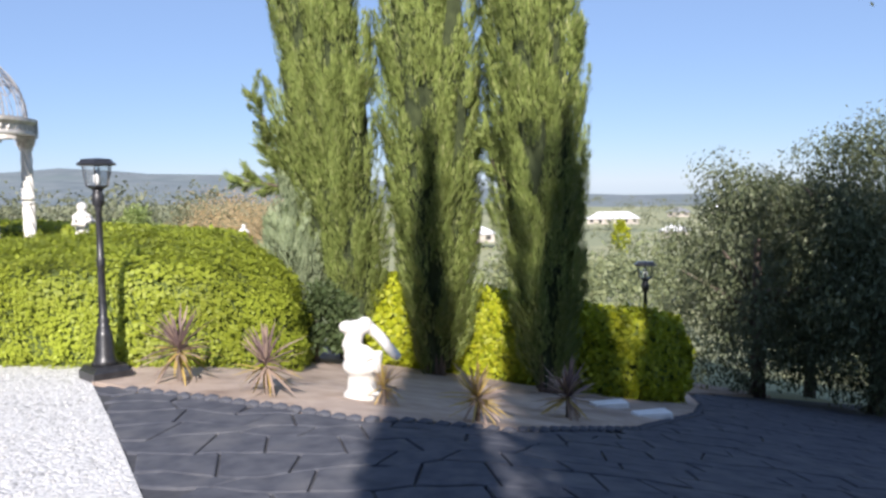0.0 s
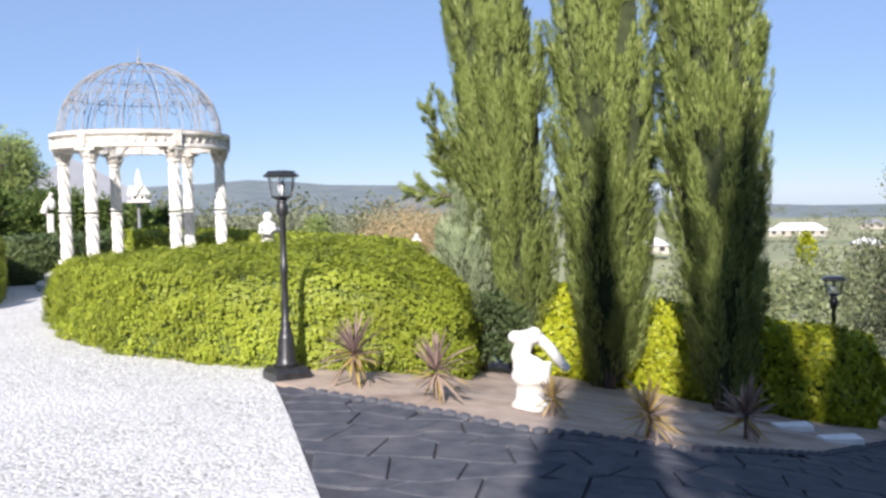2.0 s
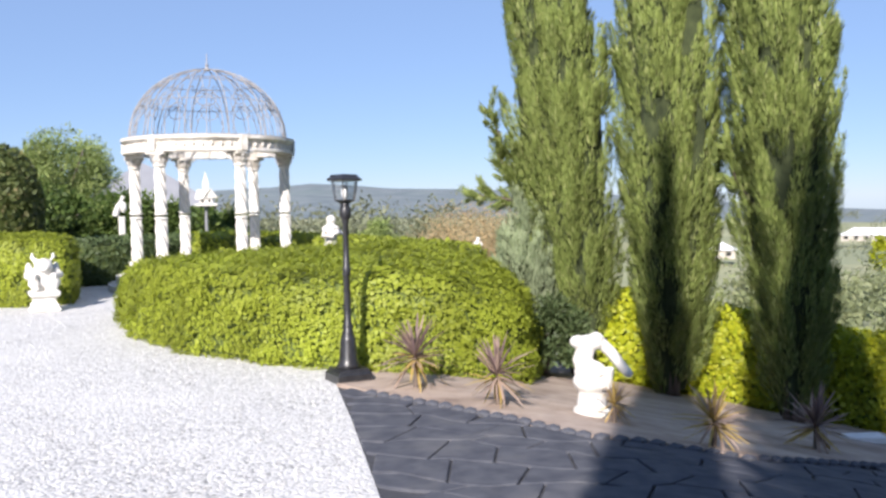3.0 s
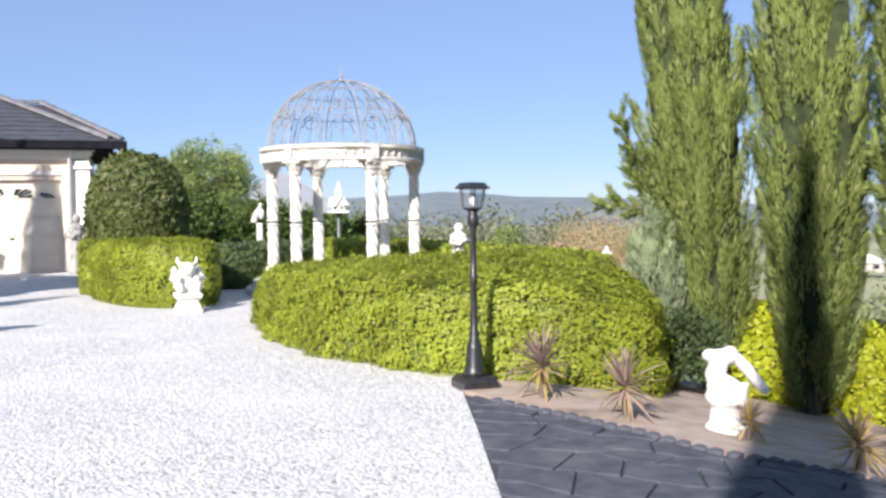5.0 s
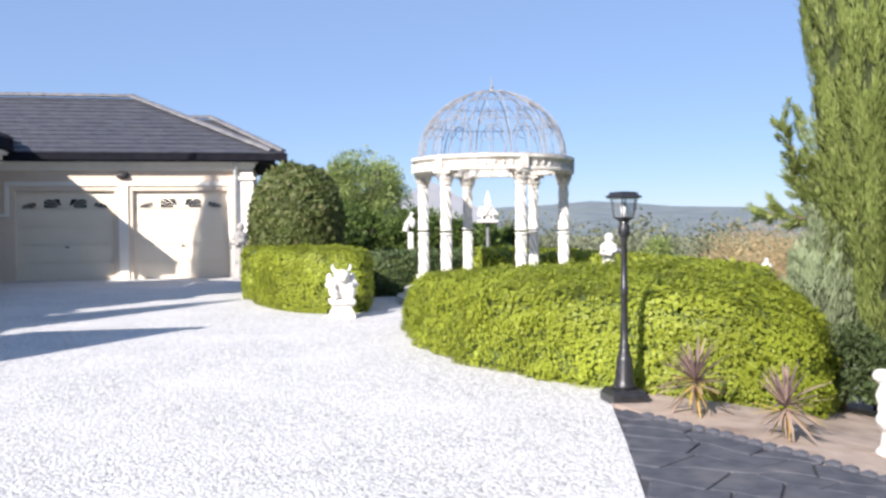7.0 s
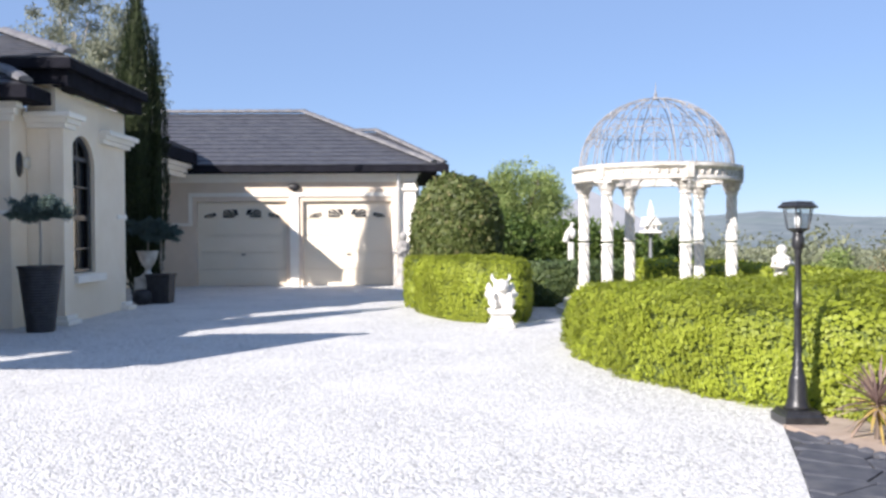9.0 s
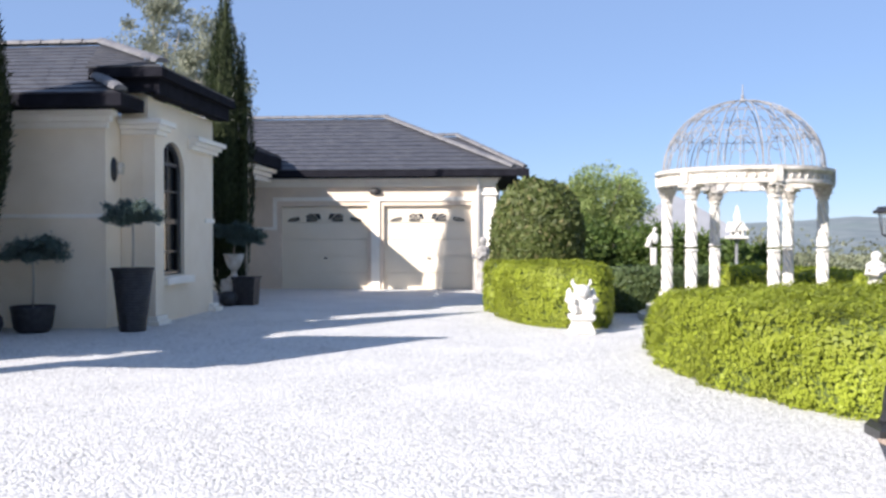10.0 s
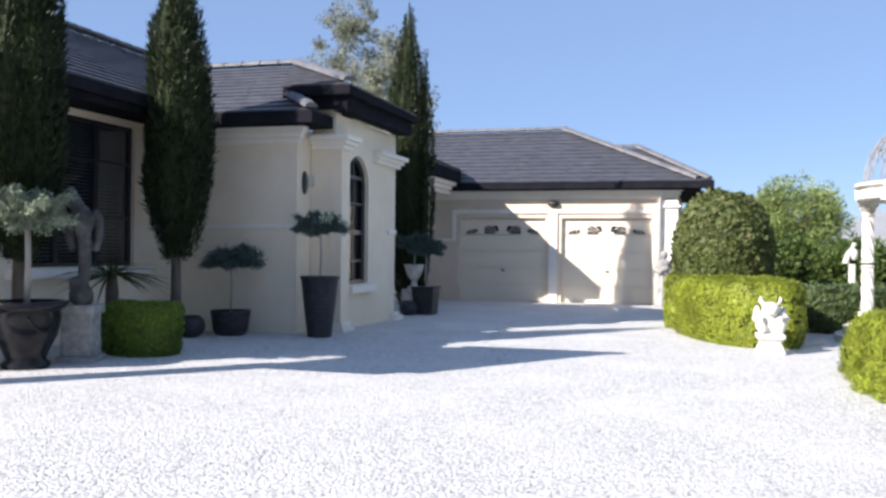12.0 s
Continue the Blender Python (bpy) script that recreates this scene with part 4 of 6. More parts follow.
hp("bay_fascia", boxes((-8.0, 12.142, 3.185, -5.652, 12.18, 3.34), (-5.70, 12.184, 3.185, -5.652, 12.80, 3.34)), FASCIA, "", roof_m)
hp("bay_soffit", boxes((-8.0, 12.145, 3.163, -5.655, 12.80, 3.182)), FASCIA, "", roof_m)
RY, RZ, RX = 15.5, 4.78, -7.46
slope(roof_m, (-14, 12.06, 3.35), (-5.56, 12.06, 3.35), (-6.2, 12.7, 3.65), (-14, 12.7, 3.65))
slope(roof_m, (-5.56, 12.06, 3.35), (-5.56, 12.72, 3.35), (-6.2, 12.72, 3.65), (-6.2, 12.7, 3.65))
ridge(roof_m, (-5.56, 12.06, 3.38), (-6.2, 12.7, 3.68), 0.3)
slope(roof_m, (-14, 12.7, 3.645), (-6.35, 12.7, 3.645), (RX - 0.05, RY, RZ), (-14, RY, RZ))
slope(roof_m, (-5.19, 12.66, 3.81), (-5.19, 15.95, 3.81), (RX, 15.6, RZ), (RX, RY, RZ), 0.3)
slope(roof_m, (-6.35, 12.62, 3.82), (-5.19, 12.62, 3.82), (RX, RY, RZ + 0.02), (RX - 0.04, RY, RZ + 0.02), 0.3)
slope(roof_m, (-5.19, 15.95, 3.81), (-12, 15.95, 3.81), (-12, 15.6, RZ), (RX, 15.6, RZ))
ridge(roof_m, (-5.2, 12.66, 3.87), (RX, RY, RZ + 0.04), 0.36)
ridge(roof_m, (-14, RY, RZ + 0.03), (RX, RY, RZ + 0.03))
# roof of the wing
slope(roof_m, (-7.40, 6.0, 3.40), (-7.40, 12.2, 3.40), (-10.6, 15.4, 5.05), (-10.6, 9.2, 5.05))
slope(roof_m, (-14, 6.0, 3.40), (-7.40, 6.0, 3.40), (-10.6, 9.2, 5.05), (-11.0, 9.2, 5.05))
ridge(roof_m, (-10.6, 9.2, 5.09), (-10.6, 15.4, 5.09))
hp("wing_gutter", boxes((-7.50, 6.0, 3.24, -7.38, 12.018, 3.40), bevel=0.03), FASCIA, "black metal gutter", roof_m)
hp("wing_fascia", boxes((-7.56, 6.0, 3.15, -7.502, 12.0, 3.40)), FASCIA, "", roof_m)
hp("wing_soffit", boxes((-8.3, 6.0, 3.155, -7.564, 12.36, 3.18)), FASCIA, "", roof_m)
# unseen gabled porch at the wing's corner, added to cast the gravel's pointed shadow
slope(roof_m, (-8.75, 4.62, 3.40), (-6.85, 4.62, 3.40), (-6.7, 5.5, 4.74), (-8.75, 5.5, 4.74))
slope(roof_m, (-6.85, 6.45, 3.40), (-8.75, 6.45, 3.40), (-8.75, 5.5, 4.74), (-6.7, 5.5, 4.74))
ridge(roof_m, (-8.75, 5.5, 4.78), (-6.7, 5.5, 4.78))
hp("shadow_gable", poly_slab([(-6.95, 4.72, 3.38), (-6.95, 6.35, 3.38), (-6.95, 5.5, 4.66)], (-0.12, 0, 0)), RENDERED)
hp("shadow_beam", boxes((-8.7, 4.7, 3.14, -6.95, 4.9, 3.375), (-8.7, 6.16, 3.14, -6.95, 6.355, 3.375)), MOULD)
for y in (4.8, 6.25):
    hp("shadow_pier", boxes((-8.6, y - 0.15, 0, -8.3, y + 0.15, 3.138), bevel=0.01), RENDERED)
# link roof eave with its dentil-like mouldings
hp("link_fascia", boxes((-6.0, 18.9, 3.05, -5.94, 22.0, 3.30), (-9.0, 18.84, 3.05, -5.94, 18.898, 3.30)), FASCIA, "", roof_m)
hp("link_soffit", boxes((-7.6, 18.9, 3.045, -6.002, 22.29, 3.07)), FASCIA, "", roof_m)
slope(roof_m, (-5.92, 18.82, 3.32), (-5.92, 22.2, 3.32), (-8.5, 25.2, 4.36), (-8.5, 21.4, 4.36))
slope(roof_m, (-9.6, 18.82, 3.32), (-5.92, 18.82, 3.32), (-8.5, 21.4, 4.36), (-9.6, 21.4, 4.36))
# wall lamp on the bay's side
wl = new_part_empty("wall_lamp", "black outdoor wall lamp with clear glass")
bm = lathe([(0.02, 0), (0.11, 0.0), (0.12, 0.015), (0.10, 0.035), (0.03, 0.04)], 16)
bmesh.ops.rotate(bm, verts=bm.verts, matrix=Matrix.Rotation(radians(90), 3, "Y"))
bmesh.ops.scale(bm, vec=(1, 0.75, 1.55), verts=bm.verts)
bmesh.ops.translate(bm, vec=(-5.94, 12.64, 2.32), verts=bm.verts)
hp("back_plate", bm, BLACKP, "", wl, True)
bm = lathe([(0.03, 0), (0.055, 0.02), (0.06, 0.14), (0.05, 0.17), (0.02, 0.18)], 12, at=(-5.83, 12.64, 2.25))
hp("lamp_glass", bm, LAMPGLASS, "", wl, True)

# ---- hedges and clipped shrubs ----
flat0 = lambda x, y: -0.02
on_land = lambda x, y: ground(x) - 0.03



def mound(x, y):
    """Top of the broad hedge: a low dome that dips towards its end by the cypress, shaped by bearing to fit the
    camera's view.
    """
    dip = max(0.0, min(1.0, (6.8 - y) / 0.8)) * max(0.0, min(1.0, (x - 2.9) / 0.9))
    swell = max(0.0, min(1.0, (x / max(1.0, y) - 0.40) / 0.08))
    return 0.765 + 0.10 * swell * math.exp(-((y - 8.7) / 1.9) ** 2) - 0.10 * dip - 1.0 * max(0.0, min(0.13, x / max(1.0, y) - 0.50)) + 0.5 * min(0.0, ground(x) + 0.3) + 0.012 * math.sin(y * 2.1 + x) - 0.06 * max(0.0, y - 8.8)


core = hedge_core([(1.92, 12.0), (1.58, 10.4), (1.52, 9.3), (1.63, 8.55), (1.88, 7.7), (2.18, 7.05), (2.52, 6.55), (2.95, 6.15), (3.5, 5.95), (4.15, 6.2), (4.65, 7.1), (4.9, 8.6), (5.0, 10.0), (4.7, 11.2), (3.4, 11.8)],
                  mound, on_land, 0.06, 1.0, 0.22, 0.11)
shrub("clipped_hedge", core, HEDGE_L, HEDGE_SHADE, "broad lime-green clipped hedge with domed top beside the gravel", "hedge", 200000, 0.029, 0.75, "garden hedges", lift=0.05, wild=0.3, gap=0.46, clump=6.5, up=0.1)
core = hedge_core([(-0.42, 15.3), (-0.34, 14.5), (0.05, 13.45), (0.55, 12.9), (1.15, 12.85), (1.40, 13.2), (1.43, 14.4), (1.3, 15.4), (0.4, 15.7)], lambda x, y: 0.90, flat0, 0.05, 2.0, 0.15)
shrub("clipped_hedge", core, HEDGE_L, HEDGE_SHADE, "rounded end of a lime-green clipped hedge on the gravel", "hedge", 42000, 0.036, 0.7, "garden hedges", lift=0.03, wild=0.36, gap=0.36, clump=8.0, up=0.1)
core = hedge_core([(-0.58, 17.6), (-0.62, 16.2), (-0.50, 15.45), (0.3, 15.6), (1.2, 15.5), (1.3, 16.8), (0.4, 17.8)], lambda x, y: 0.90, flat0, 0.05, 2.5, 0.12)
shrub("clipped_hedge", core, HEDGE_L, HEDGE_SHADE, "lime-green clipped hedge behind a narrow gap", "hedge", 18000, 0.042, 0.7, "garden hedges", lift=0.03, wild=0.36, gap=0.36, clump=8.0, up=0.1)
core = hedge_core([(1.35, 15.7), (2.2, 15.6), (3.4, 16.6), (4.6, 17.6), (4.4, 18.4), (3.0, 18.0), (1.5, 17.4)], lambda x, y: 0.72, flat0, 0.05, 3.0, 0.10)
shrub("clipped_hedge", core, SHADEH_L, HEDGE_SHADE, "low hedge across the garden path in shade-darkened green", "hedge", 18000, 0.055, 0.65, "garden hedges", lift=0.03)
core = hedge_core([(3.6, 16.7), (5.0, 15.6), (5.6, 13.6), (6.4, 11.8), (7.6, 12.2), (8.0, 14.4), (7.2, 16.8), (5.2, 18.4), (3.6, 18.2)], lambda x, y: 0.74 + 0.4 * max(-0.6, min(0.0, ground(x) + 0.5)), on_land, 0.06, 4.0, 0.12)
shrub("clipped_hedge", core, HEDGE_L, HEDGE_SHADE, "curved lime-green hedge behind the domed pavilion", "hedge", 32000, 0.06, 0.7, "garden hedges", lift=0.03, wild=0.5)
core = hedge_core([(5.5, 7.4), (6.5, 6.75), (7.0, 5.9), (7.6, 5.3), (8.35, 5.08), (8.75, 5.4), (8.7, 6.2), (7.6, 7.2), (6.2, 8.3)], lambda x, y: ground(x) + 0.94, on_land, 0.07, 5.0, 0.13)
shrub("golden_hedge", core, GOLD_L, HEDGE_SHADE, "golden-leaved clipped hedge behind the tall cypresses", "hedge", 42000, 0.055, 0.65, lift=0.04, gap=0.4)

bm = lathe([(0.62, 0.0), (0.80, 0.4), (0.88, 0.9), (0.90, 1.3), (0.86, 1.65), (0.74, 1.97), (0.55, 2.2), (0.32, 2.33), (0.05, 2.37)], 36)
bmesh.ops.subdivide_edges(bm, edges=bm.edges[:], cuts=1)
for v in bm.verts:
    v.co *= 1 + 0.03 * noise.noise(v.co * 3)
    v.co.x, v.co.y = v.co.x * 0.93, v.co.y * 0.93
me = bpy.data.meshes.new("topiary_core")
bmesh.ops.recalc_face_normals(bm, faces=bm.faces)
bm.to_mesh(me)
bm.free()
shrub("topiary_dome", me, TOPI_L, HEDGE_SHADE, "large dark green clipped dome shrub behind the hedge", "topiary", 26000, 0.07, 0.6, at=(0.36, 16.5, 0), lift=0.03, gap=0.4, clump=7)
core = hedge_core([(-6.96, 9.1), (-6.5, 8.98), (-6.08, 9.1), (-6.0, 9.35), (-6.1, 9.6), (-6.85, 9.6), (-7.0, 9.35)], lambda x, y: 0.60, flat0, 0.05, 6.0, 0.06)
shrub("box_bush", core, BOX_L, HEDGE_SHADE, "small clipped green box bush beside the pedestal", "shrub", 22000, 0.035, 0.6, lift=0.025, gap=0.4, clump=11)

# ---- cypresses ----
flame_cypress((5.64, 7.47, ground(5.64)), [(0, 0.08), (0.12, 0.15), (0.33, 0.26), (0.63, 0.35), (1.22, 0.41), (1.82, 0.45), (2.7, 0.50), (3.3, 0.49), (3.9, 0.46), (5.0, 0.35), (6.0, 0.2), (6.8, 0.03)], (-0.21, 0.16),
              540, 250, "tall bright green cypress with stray side branches", CYP_L, 1, group="tall cypresses by the drive",
              arms=[[(-0.2, 0.2, 1.95), (-0.46, 0.36, 2.15), (-0.62, 0.46, 2.42), (-0.72, 0.55, 2.78)], [(-0.2, 0.2, 1.75), (-0.50, 0.42, 1.86), (-0.70, 0.54, 1.90), (-0.84, 0.64, 1.92)],
                    [(-0.2, 0.2, 1.80), (-0.45, 0.36, 2.0), (-0.60, 0.44, 2.12), (-0.66, 0.50, 2.35)], [(-0.2, 0.18, 1.5), (-0.40, 0.32, 1.75), (-0.50, 0.38, 2.05), (-0.52, 0.40, 2.35)]])
flame_cypress((6.05, 6.57, ground(6.05)), [(0, 0.24), (0.2, 0.29), (0.49, 0.34), (1.06, 0.40), (1.63, 0.45), (2.2, 0.49), (2.76, 0.51), (3.3, 0.50), (3.9, 0.46), (5.0, 0.36), (6.2, 0.2), (7.2, 0.03)], (-0.03, 0.03),
              540, 250, "tall bright green cypress behind the small statue", CYP_L, 2, group="tall cypresses by the drive")
flame_cypress((6.49, 5.46, ground(6.49)), [(0, 0.2), (0.2, 0.26), (0.65, 0.32), (1.19, 0.37), (1.73, 0.44), (2.27, 0.47), (2.8, 0.47), (3.35, 0.47), (3.9, 0.45), (5.0, 0.35), (6.2, 0.2), (7.0, 0.03)], (-0.13, 0.14),
              520, 250, "tall green cypress half in shadow", CYP_L, 3, group="tall cypresses by the drive",
              arms=[[(-0.2, 0.2, 1.9), (-0.34, 0.36, 2.2), (-0.36, 0.42, 2.5)]])
for y, top, r, label in ((11.1, 5.6, 0.42, "clipped column cypress on a bare trunk at the house wall, coloured as in shadow"), (8.45, 5.8, 0.46, "column cypress on a bare trunk beside the window, coloured as in shadow")):
    cypress((-7.2 if y > 11 else -7.55, y, 0), [(0, 0, 1.12, top, r, 0, 0), (0.05, -0.08, 1.3, top - 0.8, r * 0.9, 0.06, -0.05), (-0.06, 0.05, 1.5, top - 0.4, r * 0.85, -0.05, 0.05)], 32000, label, CYPSHADED_L, (0.075, 1.3), 0.09, "column cypresses at the house")
cypress((-5.95, 17.75, 0), [(0, 0, 0.1, 6.45, 0.34, 0.0, 0), (0.25, 0.1, 0.2, 5.45, 0.18, 0.08, 0), (-0.12, 0.1, 0.4, 6.0, 0.26, -0.06, 0)], 36000, "slim cypress standing beyond the porch, coloured as in shadow", CYPSHADED_L, (0.09, 0.4), 0.09)
# behind the viewer: the one whose shadow falls over the drive, and an unseen screen added to cast the broad shade
cypress((-2.85, -2.8, 0), [(0, 0, 0.2, 9.0, 0.24, 0.10, -0.05)], 22000, "tall cypress behind the viewpoint that shades the drive", CYP_L, (0.12, 0.5), 0.14, "cypress screen", gap=0.2)
for k in range(9):
    q = 1.2 + 1.12 * k
    hh = (9.35, 8.6, 9.6, 10.9, 11.8, 12.2, 12.2, 12.4, 12.4)[k]
    px, py = 0.682 * -4.6 + 0.731 * q, 0.731 * -4.6 - 0.682 * q
    cypress((px, py, ground(px)), [(0, 0, 0.1, hh + 0.2, 0.72, 0, 0), (0.2, -0.15, 0.2, hh - 0.6, 0.66, 0.1, -0.1), (-0.1, 0.1, 0.2, hh - 1.2, 0.66, 0, 0)], 5000,
            "unseen cypress added behind the viewpoint to cast broad shade", CYP_L, (0.14, 0.5), 0.32, "cypress screen")

# ---- trees and loose shrubs ----
tree("weeping_tree", (12.9, 6.6, ground(12.9)), 3.7, (1.7, 1.75), 90, 380, 0.064, WEEP_L, "olive-green weeping tree below the drive", droop=1.2, group="weeping trees", stem=0.13, seed=3)
tree("weeping_tree", (14.2, 5.3, ground(14.2)), 4.5, (1.9, 2.1), 110, 380, 0.064, WEEP_L, "tall olive-green weeping tree, half shaded", droop=1.2, group="weeping trees", stem=0.16, seed=4)
tree("weeping_tree", (13.6, 4.0, ground(13.6)), 3.9, (1.9, 1.9), 100, 380, 0.064, WEEP_L, "dark shaded weeping tree beside the drive", droop=1.2, group="weeping trees", stem=0.15, seed=5)
tree("weeping_tree", (16.5, 7.4, ground(16.5)), 4.0, (1.9, 1.8), 90, 360, 0.08, WEEP_L, "olive-green weeping tree further down the slope", droop=1.0, group="weeping trees", seed=6)
tree("overhanging_tree", (9.6, 2.2, ground(9.6)), 6.5, (1.45, 1.6), 40, 260, 0.055, WEEP_L, "tree whose twigs hang in over the drive", stem=0.12, foot=0.5, seed=7)
flame_cypress((5.13, 7.74, ground(5.13)), [(0, 0.18), (0.3, 0.32), (0.7, 0.36), (1.1, 0.30), (1.5, 0.19), (1.9, 0.05)], (-0.03, 0.03), 130, 150, "pale feathery grey-green conifer behind the hedge", LIGHT_L, 8, 0.06,
              name="feathery_conifer", category="conifer", tuft=(0.3, 0.6))
tree("shaded_shrub", (4.88, 7.0, ground(4.88)), 0.72, (0.36, 0.36), 30, 300, 0.05, SHADEH_L, "shrub under the cypress in shade-darkened green", foot=0.2, stem=0.05, seed=9)
tree("round_tree", (2.6, 27.9, -0.2), 3.7, (1.25, 1.3), 130, 230, 0.085, LIME_L, "round young tree in fresh green leaf", foot=0.3, seed=10)
for k, (x, y, hgt, w) in enumerate(((1.9, 21.0, 1.6, 0.95), (3.1, 20.6, 1.5, 0.9), (3.9, 20.3, 1.4, 0.75), (4.9, 20.0, 1.25, 0.8), (2.3, 23.5, 1.75, 1.2), (0.9, 20.2, 1.7, 0.9), (3.9, 24.5, 1.6, 1.1))):
    tree("leafy_shrub", (x, y, 0), hgt, (w, hgt * 0.5), 46, 190, 0.11, SHRUB_L, "dense mid-green leafy shrub behind the hedges", foot=0.15, stem=0.05, group="leafy shrubs", seed=20 + k, limbs=5)
tree("ochre_shrub", (15.0, 25.3, -3.1), 4.1, (2.5, 1.7), 150, 300, 0.055, OCHRE_L, "ochre-brown twiggy shrub with few leaves", foot=0.2, stem=0.07, seed=40, limbs=9)
tree("lime_bush", (12.0, 26.5, -2.8), 3.6, (0.95, 1.6), 60, 300, 0.09, LIME_L, "bright green round bush below the garden", foot=0.2, stem=0.06, seed=41)
for k, (x, y, z, hgt, rx) in enumerate(((-17.2, 41.5, -1.2, 16, 1.9), (-13.6, 37.7, -1.0, 12.2, 1.9), (-14.9, 42, -1.2, 11, 2.2))):
    tree("gum_tree", (x, y, z), hgt, (rx, hgt * 0.36), 80, 240, 0.14, EUC_L, "grey-green gum tree behind the roofs", PALEBARK, 0.2, 0.4, 0.6, "gum trees", 0.30, seed=50 + k)


def woods(name, label, spots, leafmat, per=150):
    """Far trees, too many to count, in one mesh of clumps."""
    rnd = np.random.default_rng(len(spots))
    pos, size = [], []
    for x, y, z0, z1, r in spots:
        n = 6
        c = np.stack([x + r * 0.7 * rnd.normal(size=n) * 0.6, y + r * 0.7 * rnd.normal(size=n) * 0.6, z0 + (z1 - z0) * (0.30 + 0.48 * rnd.random(n))], 1)
        who = np.repeat(np.arange(n), per // n)
        o = unit(rnd.normal(size=(len(who), 3))) * rnd.random((len(who), 1)) ** 0.4
        p = c[who] + o * np.array((r * 0.55, r * 0.55, (z1 - z0) * 0.28))
        pos.append(p)
        size.append(np.full(len(p), r * 0.15))
    pos, size = np.concatenate(pos), np.concatenate(size)
    ob = part(name, leaf_cloud(name, pos, RNG.normal(size=pos.shape), size * (0.6 + 0.8 * RNG.random(len(pos))), size * 0.6), leafmat)
    return tagged(ob, label, "trees", "", "stuff")


def land_z(r, x):
    f = max(0.0, min(1.0, (r - 24) / 150))
    f = f * f * (3 - 2 * f)
    return (ground(x) - 0.04) * (1 - f) - 19 * f


spots = []
for k in range(230):
    az, r = radians(random.uniform(-2, 37)), random.uniform(46, 85)
    x, y = r * math.sin(az), r * math.cos(az)
    top = 1.31 + r * (random.uniform(-0.022, 0.012) + 0.010 * noise.noise(Vector((math.degrees(az) / 2.5, 0, 0))))
    spots.append((x, y, land_z(r, x), top, random.uniform(1.2, 2.4)))
woods("far_woods", "belt of olive-green trees below the garden", spots, WOOD_L, 380)
spots = []
for k in range(330):
    az = radians(random.uniform(47, 82))
    r = random.uniform(24, 150)
    x, y = r * math.sin(az), r * math.cos(az)
    z = land_z(r, x)
    hgt = random.uniform(1.5, 3.2) if r < 60 else random.uniform(2.5, 5)
    spots.append((x, y, z, min(z + hgt, 1.31 - r * 0.035), random.uniform(1.0, 2.0) * (1 if r < 60 else 1.8)))
woods("hillside_scrub", "olive scrub on the slope towards the town", spots, SCRUBHAZE_L, 250)
spots = []
for k in range(420):
    az, r = radians(random.uniform(-60, 85)), random.uniform(220, 900)
    x, y = r * math.sin(az), r * math.cos(az)
    spots.append((x, y, -19.5, -19.5 + random.uniform(5, 11), random.uniform(4, 9)))
woods("valley_trees", "scattered trees across the valley", spots, WOOD_L, 80)

def far_house(az, r, z, w, d, hwall, hroof, roofmat, label, turn=0.0):
    e = thing("house", (r * math.sin(radians(az)), r * math.cos(radians(az)), z), label, "house", "houses of the town", turn=-az + turn)
    part("wall", boxes((-w / 2, -d / 2, 0, w / 2, d / 2, hwall)), WALLFAR, e)
    bm = bmesh.new()
    o = 0.7
    b = [bm.verts.new(p) for p in ((-w / 2 - o, -d / 2 - o, hwall), (w / 2 + o, -d / 2 - o, hwall), (w / 2 + o, d / 2 + o, hwall), (-w / 2 - o, d / 2 + o, hwall))]
    t = [bm.verts.new(p) for p in ((-w / 2 + d / 2, 0, hwall + hroof), (w / 2 - d / 2, 0, hwall + hroof))]
    for f in ((b[0], b[1], t[1], t[0]), (b[1], b[2], t[1]), (b[2], b[3], t[0], t[1]), (b[3], b[0], t[0]), (b[3], b[2], b[1], b[0])):
        bm.faces.new(f)
    part("roof", bm, roofmat, e)
    n = max(2, round(w / 4))
    for k in range(n):
        x = -w / 2 + w * (k + 0.5) / n
        part("window", boxes((x - 0.8, -d / 2 - 0.05, hwall * 0.35, x + 0.8, -d / 2 - 0.006, hwall * 0.82)), DARKOPEN, e)
    return e


far_house(54.1, 450, -20, 25, 10, 2.8, 3.2, ROOFWHITE, "long low house with a bright white roof in the valley")
far_house(58.1, 520, -19.5, 12, 9, 2.8, 2.6, ROOFGREY, "small grey-roofed house in the valley")
far_house(60.4, 560, -19, 12, 8, 2.8, 2.4, ROOFWHITE, "small white-roofed house in the valley")
far_house(57.9, 330, -19.5, 10, 7, 2.6, 2.2, ROOFWHITE, "white-roofed shed among the trees")
far_house(45.4, 300, -18.5, 12, 8, 2.8, 2.4, ROOFWHITE, "white-roofed house between the trees")
far_house(62.6, 620, -19, 14, 9, 2.8, 2.8, ROOFGREY, "grey-roofed house on the plain")
far_house(50.2, 380, -19.2, 14, 9, 2.8, 2.6, ROOFGREY, "grey-roofed house behind the cypresses")
tree("poplar", (170, 121, -16.5), 8.5, (1.7, 4.0), 50, 160, 0.5, GOLD_L, "narrow yellow-green poplar in the valley", stem=0.25, seed=60)

# neighbouring building with a grey pyramid roof
nb = thing("neighbour_building", (5.95, 34.5, -0.6), "pale grey pyramid-roofed building beyond the garden", "building")
part("wall", boxes((-2.2, -2.0, 0, 2.2, 2.0, 1.9)), WALLFAR, nb)
bm = lathe([(2.25, 1.9), (1.35, 2.6), (0.55, 3.2), (0.02, 3.52)], square=True)
part("pyramid_roof", bm, ROOFGREY, nb)


